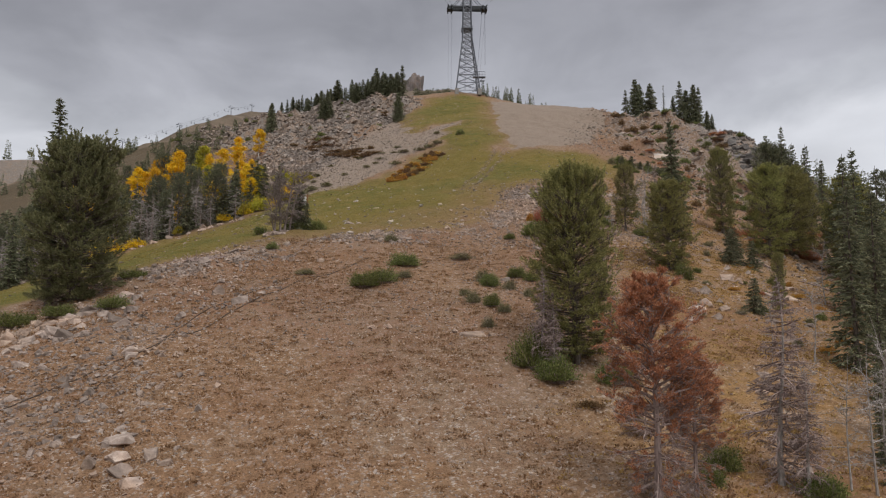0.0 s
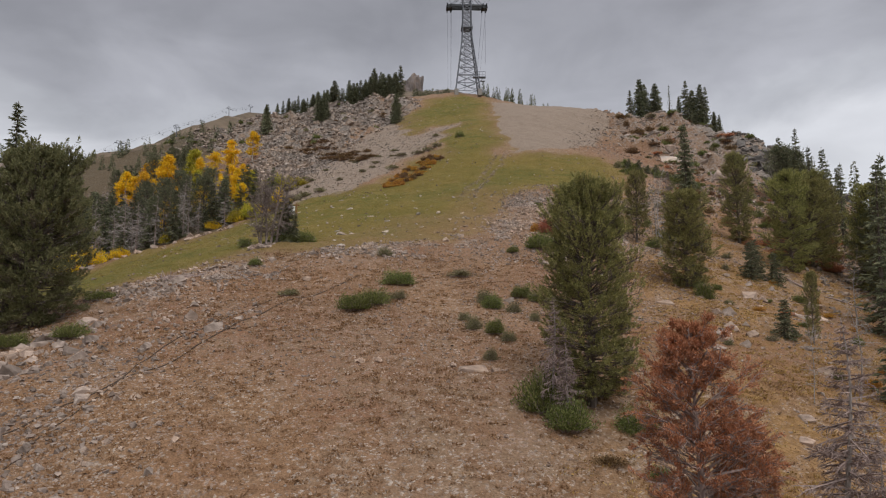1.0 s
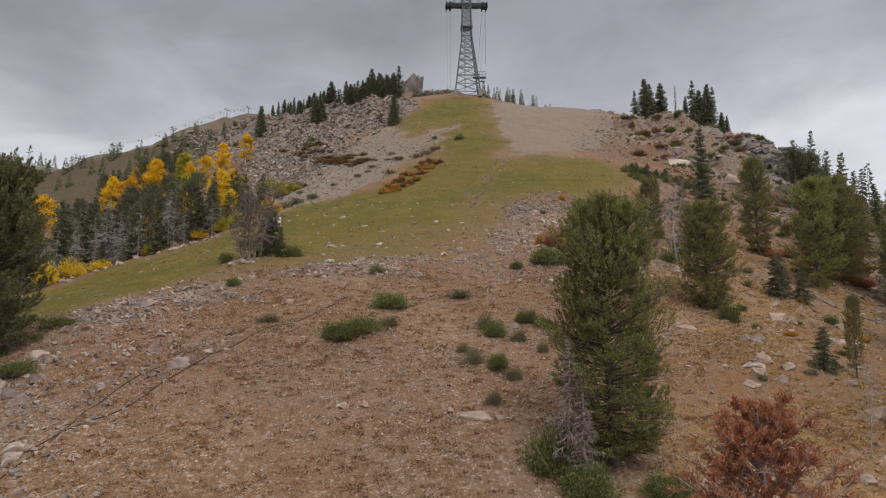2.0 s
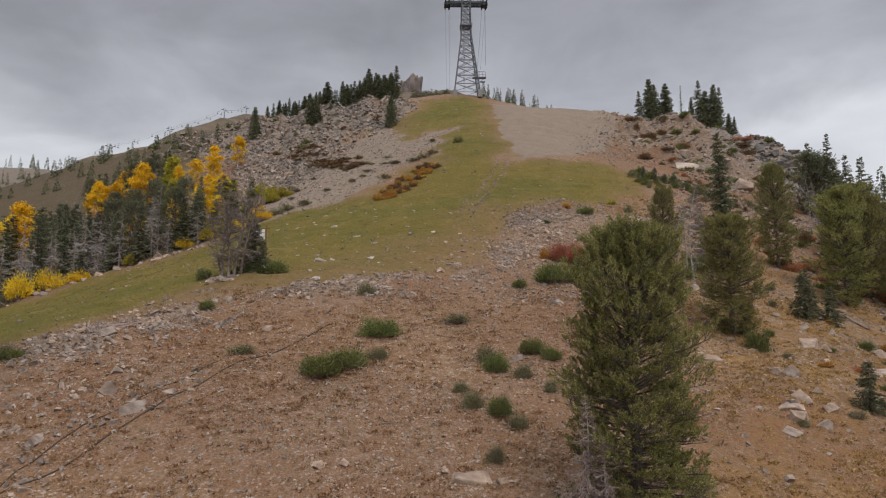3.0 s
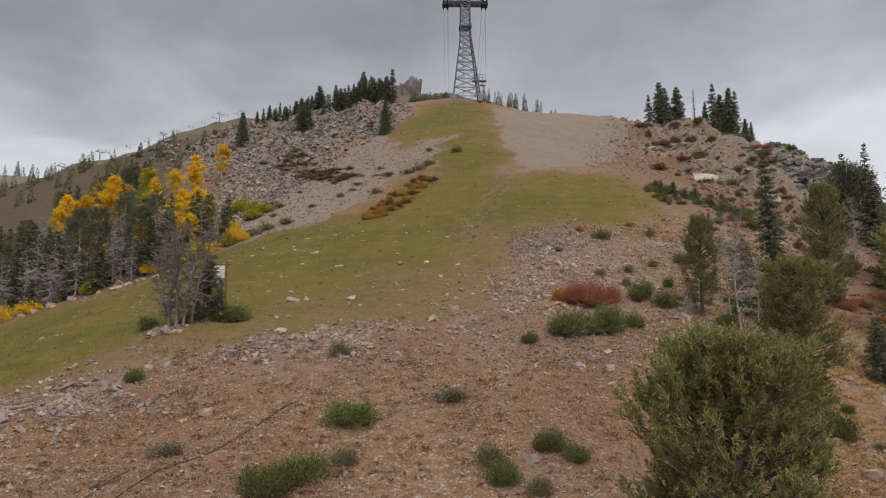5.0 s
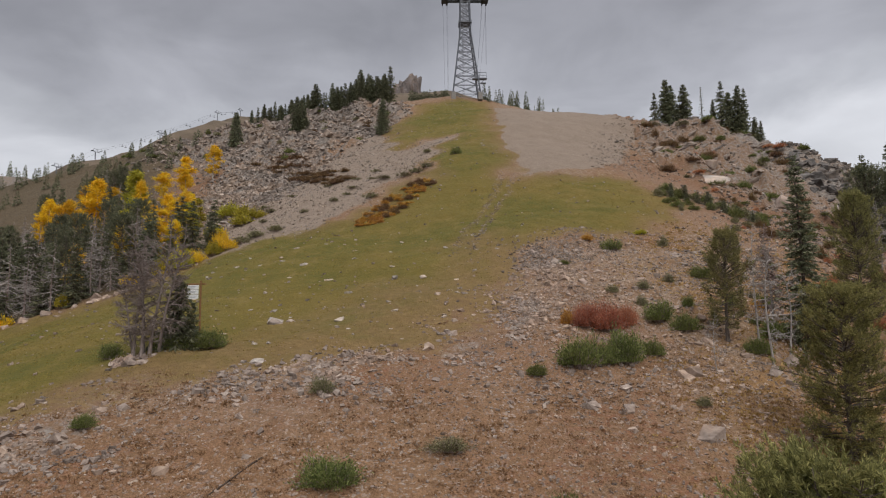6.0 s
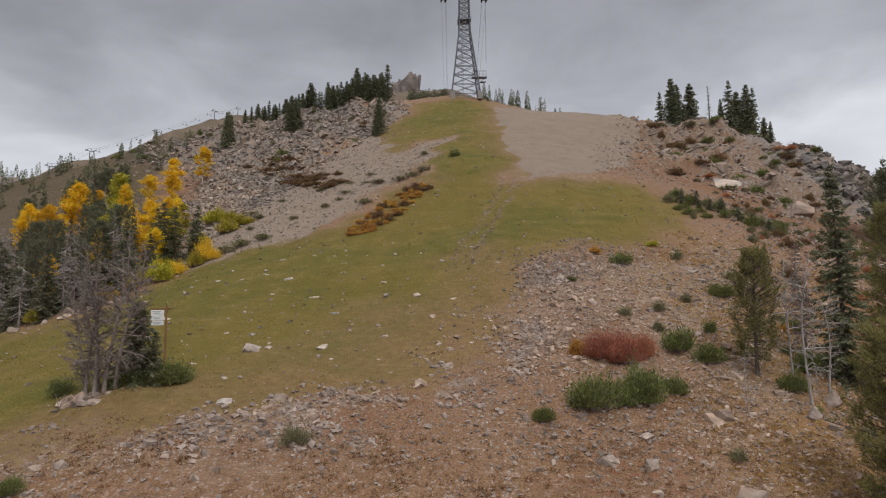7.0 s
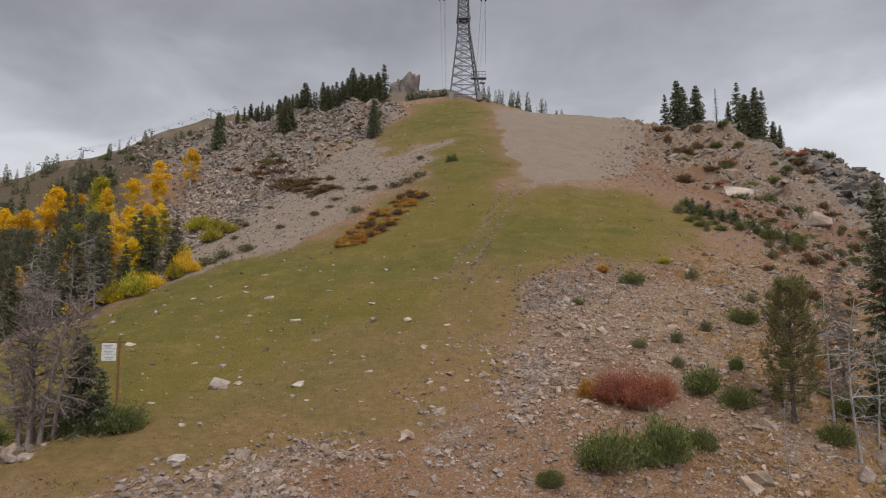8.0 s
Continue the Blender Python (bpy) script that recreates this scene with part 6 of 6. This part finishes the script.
def log(x, y, length, r, turn, seed):
    kit = Kit(seed)
    t = np.linspace(0, 1, 9)
    a = radians(turn)
    px, py = x + np.cos(a) * length * (t - 0.5), y + np.sin(a) * length * (t - 0.5)
    z0, z1 = height(px[0], py[0]), height(px[-1], py[-1])
    kit.tube(np.stack([px, py, np.maximum(z0 + (z1 - z0) * t, land(px, py)) + r * 0.7], 1), r * (1 - 0.5 * t), 8)
    root = np.tile([[px[0], py[0], z0 + r]], (7, 1))
    twig = Kit(seed + 1)
    twig.sticks(root, root + kit.rng.normal(0, 0.5, (7, 3)) + np.array([0, 0, 0.4]), np.full(7, r * 0.35), np.full(7, 0.02))
    mid = np.stack([px[2:8], py[2:8], z0 + (z1 - z0) * t[2:8] + r], 1)
    twig.sticks(mid, mid + kit.rng.normal(0, 0.35, (6, 3)) + np.array([0, 0, 0.3]), np.full(6, r * 0.2), np.full(6, 0.012))
    ob = part("fallen_log", kit.mesh("fallen_log"), M_PURPLE)
    part("stub", twig.mesh("stubwork"), M_PURPLE, ob)["kind"] = "stuff"
    return tagged(ob, "grey weathered fallen log among the stones", "log", "fallen logs")


for x, y, ln, r, turn in ((-29.2, 84.6, 4.6, 0.22, 12), (-28.6, 84.0, 3.4, 0.15, 30), (-30.6, 84.2, 2.4, 0.18, 100), (-25.6, 101.9, 2.6, 0.08, 60), (-24.2, 101.6, 2.0, 0.06, 20), (37.5, 110.5, 5.0, 0.16, 140),
                          (53.0, 96.0, 6.0, 0.16, 150), (48.0, 101.5, 4.5, 0.14, 120), (33.6, 104.6, 3.6, 0.13, 70)):
    log(x, y, ln, r, turn, int(x * 10 + 500))


def lift_tower(x, y, tall, turn):
    base = new("lift_tower")
    base.matrix_basis = pose(x, y, height(x, y) - 0.4, 0, 0, turn)
    tagged(base, "grey chairlift tower on the distant ridge", "lift tower", "chairlift towers")
    kit = Kit(4)
    kit.tube(np.array([(0, 0, 0), (0, 0, tall * 0.5), (0, 0, tall)]), [0.45, 0.38, 0.3], 8)
    part("mast", kit.mesh("mast"), M_STEEL, base)
    bm = bmesh.new()
    beam(bm, (-3.0, 0, tall), (3.0, 0, tall), 0.34)
    part("cross_arm", bm, M_STEEL, base)
    for s in (-1, 1):
        bm = bmesh.new()
        box(bm, (0.35, 2.8, 0.4), pose(s * 2.9, 0, tall + 0.35))
        part("sheave_train", bm, M_DARKSTEEL, base)
    bm = bmesh.new()
    beam(bm, (-1.6, 0, tall), (-1.6, 0, tall + 2.2), 0.22)
    beam(bm, (1.6, 0, tall), (1.6, 0, tall + 2.2), 0.22)
    beam(bm, (-1.6, 0, tall + 2.2), (1.6, 0, tall + 2.2), 0.22)
    part("lifting_frame", bm, M_STEEL, base)
    return base


LIFT = [(-231, 806, 9), (-239, 752, 9), (-254, 645, 10), (-270, 565, 6), (-275, 522, 6)]
for x, y, tall in LIFT:
    lift_tower(x, y, tall, 62)
tops = [np.array((x, y, height(x, y) - 0.4 + tall + 0.5)) for x, y, tall in LIFT]


def lift_chair(p):
    base = new("lift_chair")
    base.matrix_basis = pose(*p, 0, 0, 62)
    tagged(base, "small dark chairlift chair hanging over the ridge", "chairlift chair", "chairlift chairs")
    bm = bmesh.new()
    beam(bm, (0, 0, 0), (0, 0.2, -1.7), 0.14)
    part("hanger", bm, M_DARKSTEEL, base)
    bm = bmesh.new()
    box(bm, (1.8, 0.5, 0.14), pose(0, 0.2, -2.2))
    box(bm, (1.8, 0.1, 0.55), pose(0, 0.45, -1.95))
    bmesh.ops.bevel(bm, geom=list(bm.edges), offset=0.04, segments=1, affect="EDGES")
    part("seat", bm, M_DARKSTEEL, base)
    return base


for s in (-3.2, 3.2):
    line = np.vstack([sagging(a + np.array([s, 0, 0]), b + np.array([s, 0, 0]), 1.6, 10) for a, b in zip(tops, tops[1:])])
    rope("lift_rope", line, 0.05, "thin steel rope of the distant chairlift")
    run = np.concatenate([[0], np.cumsum(np.linalg.norm(np.diff(line, axis=0), axis=1))])
    for d in np.arange(14 + 6 * (s > 0), run[-1], 27):
        lift_chair(np.array([np.interp(d, run, line[:, k]) for k in range(3)]))

# ---------------------------------------------------------------- far trees
g_f = np.random.default_rng(95)


def far_trees(name, places, low, high, label, wide=1.0):
    """Many small distant conifers in one sheet."""
    kit = Kit(96)
    g = kit.rng
    for x, y in places:
        h = float(g.uniform(low, high))
        r = 0.15 * h * wide * float(g.uniform(0.7, 1.25))
        foot = np.array([x, y, height(x, y) - 0.2])
        kit.tube(np.array([foot, foot + [0, 0, h * 0.5], foot + [0, 0, h]]), [0.012 * h, 0.008 * h, 0.02], 4)
        n = 150
        f = g.uniform(0.04, 1, n) ** 1.15
        az = g.uniform(0, 6.283, n)
        out = np.stack([np.cos(az), np.sin(az), np.zeros(n)], 1)
        reach = r * (1 - f) ** 0.8 * g.uniform(0.2, 0.75, n)
        p = foot + out * reach[:, None] + np.stack([0 * f, 0 * f, f * h], 1)
        ln = 0.35 * r + 0.75 * r * (1 - f) * g.uniform(0.4, 1.0, n)
        kit.blades(p, out + np.array([0, 0, -0.3]) + g.normal(0, 0.25, (n, 3)), ln, ln * 0.42)
    return tagged(part(name, kit.mesh(name), M_FIR), label, "trees", kind="stuff")


far_trees("far_conifers", [(x, 601 + g_f.uniform(-3, 3)) for x in np.linspace(-26, 7, 34)], 11, 15, "row of dark conifers behind the tower", 1.3)
far_trees("far_conifers", [(-276 + 64 * t + g_f.normal(0, 4), 420 + 42 * t + g_f.normal(0, 8)) for t in np.linspace(-0.9, 1, 34)]
          + [(-200 + g_f.uniform(-60, 60), 400 + g_f.uniform(-40, 60)) for _ in range(50)], 7, 14, "open wood of conifers on the far hill")
far_trees("far_conifers", [(-250 + g_f.normal(0, 8), 636 + g_f.normal(0, 14)) for _ in range(12)], 4, 8, "few small conifers on the far ridge")
far_trees("far_conifers", [(18 + 1.0 * i + g_f.normal(0, 0.9), 298 - 0.5 * i + g_f.uniform(-1, 3)) for i in range(26)], 3.0, 8.5, "row of conifers behind the bare slope", 1.0)
far_trees("far_conifers", [(g_f.uniform(-180, -86), g_f.uniform(252, 345)) for _ in range(130)], 3, 7, "scattered conifers behind the crags", 1.3)
far_trees("far_conifers", [(g_f.uniform(-132, -106), g_f.uniform(140, 212)) for _ in range(70)], 6, 10, "dense dark conifer wood on the gully side", 1.6)
far_trees("far_conifers", [(g_f.uniform(125, 260), g_f.uniform(120, 330)) for _ in range(120)], 11, 17, "spruce forest beyond the shoulder")
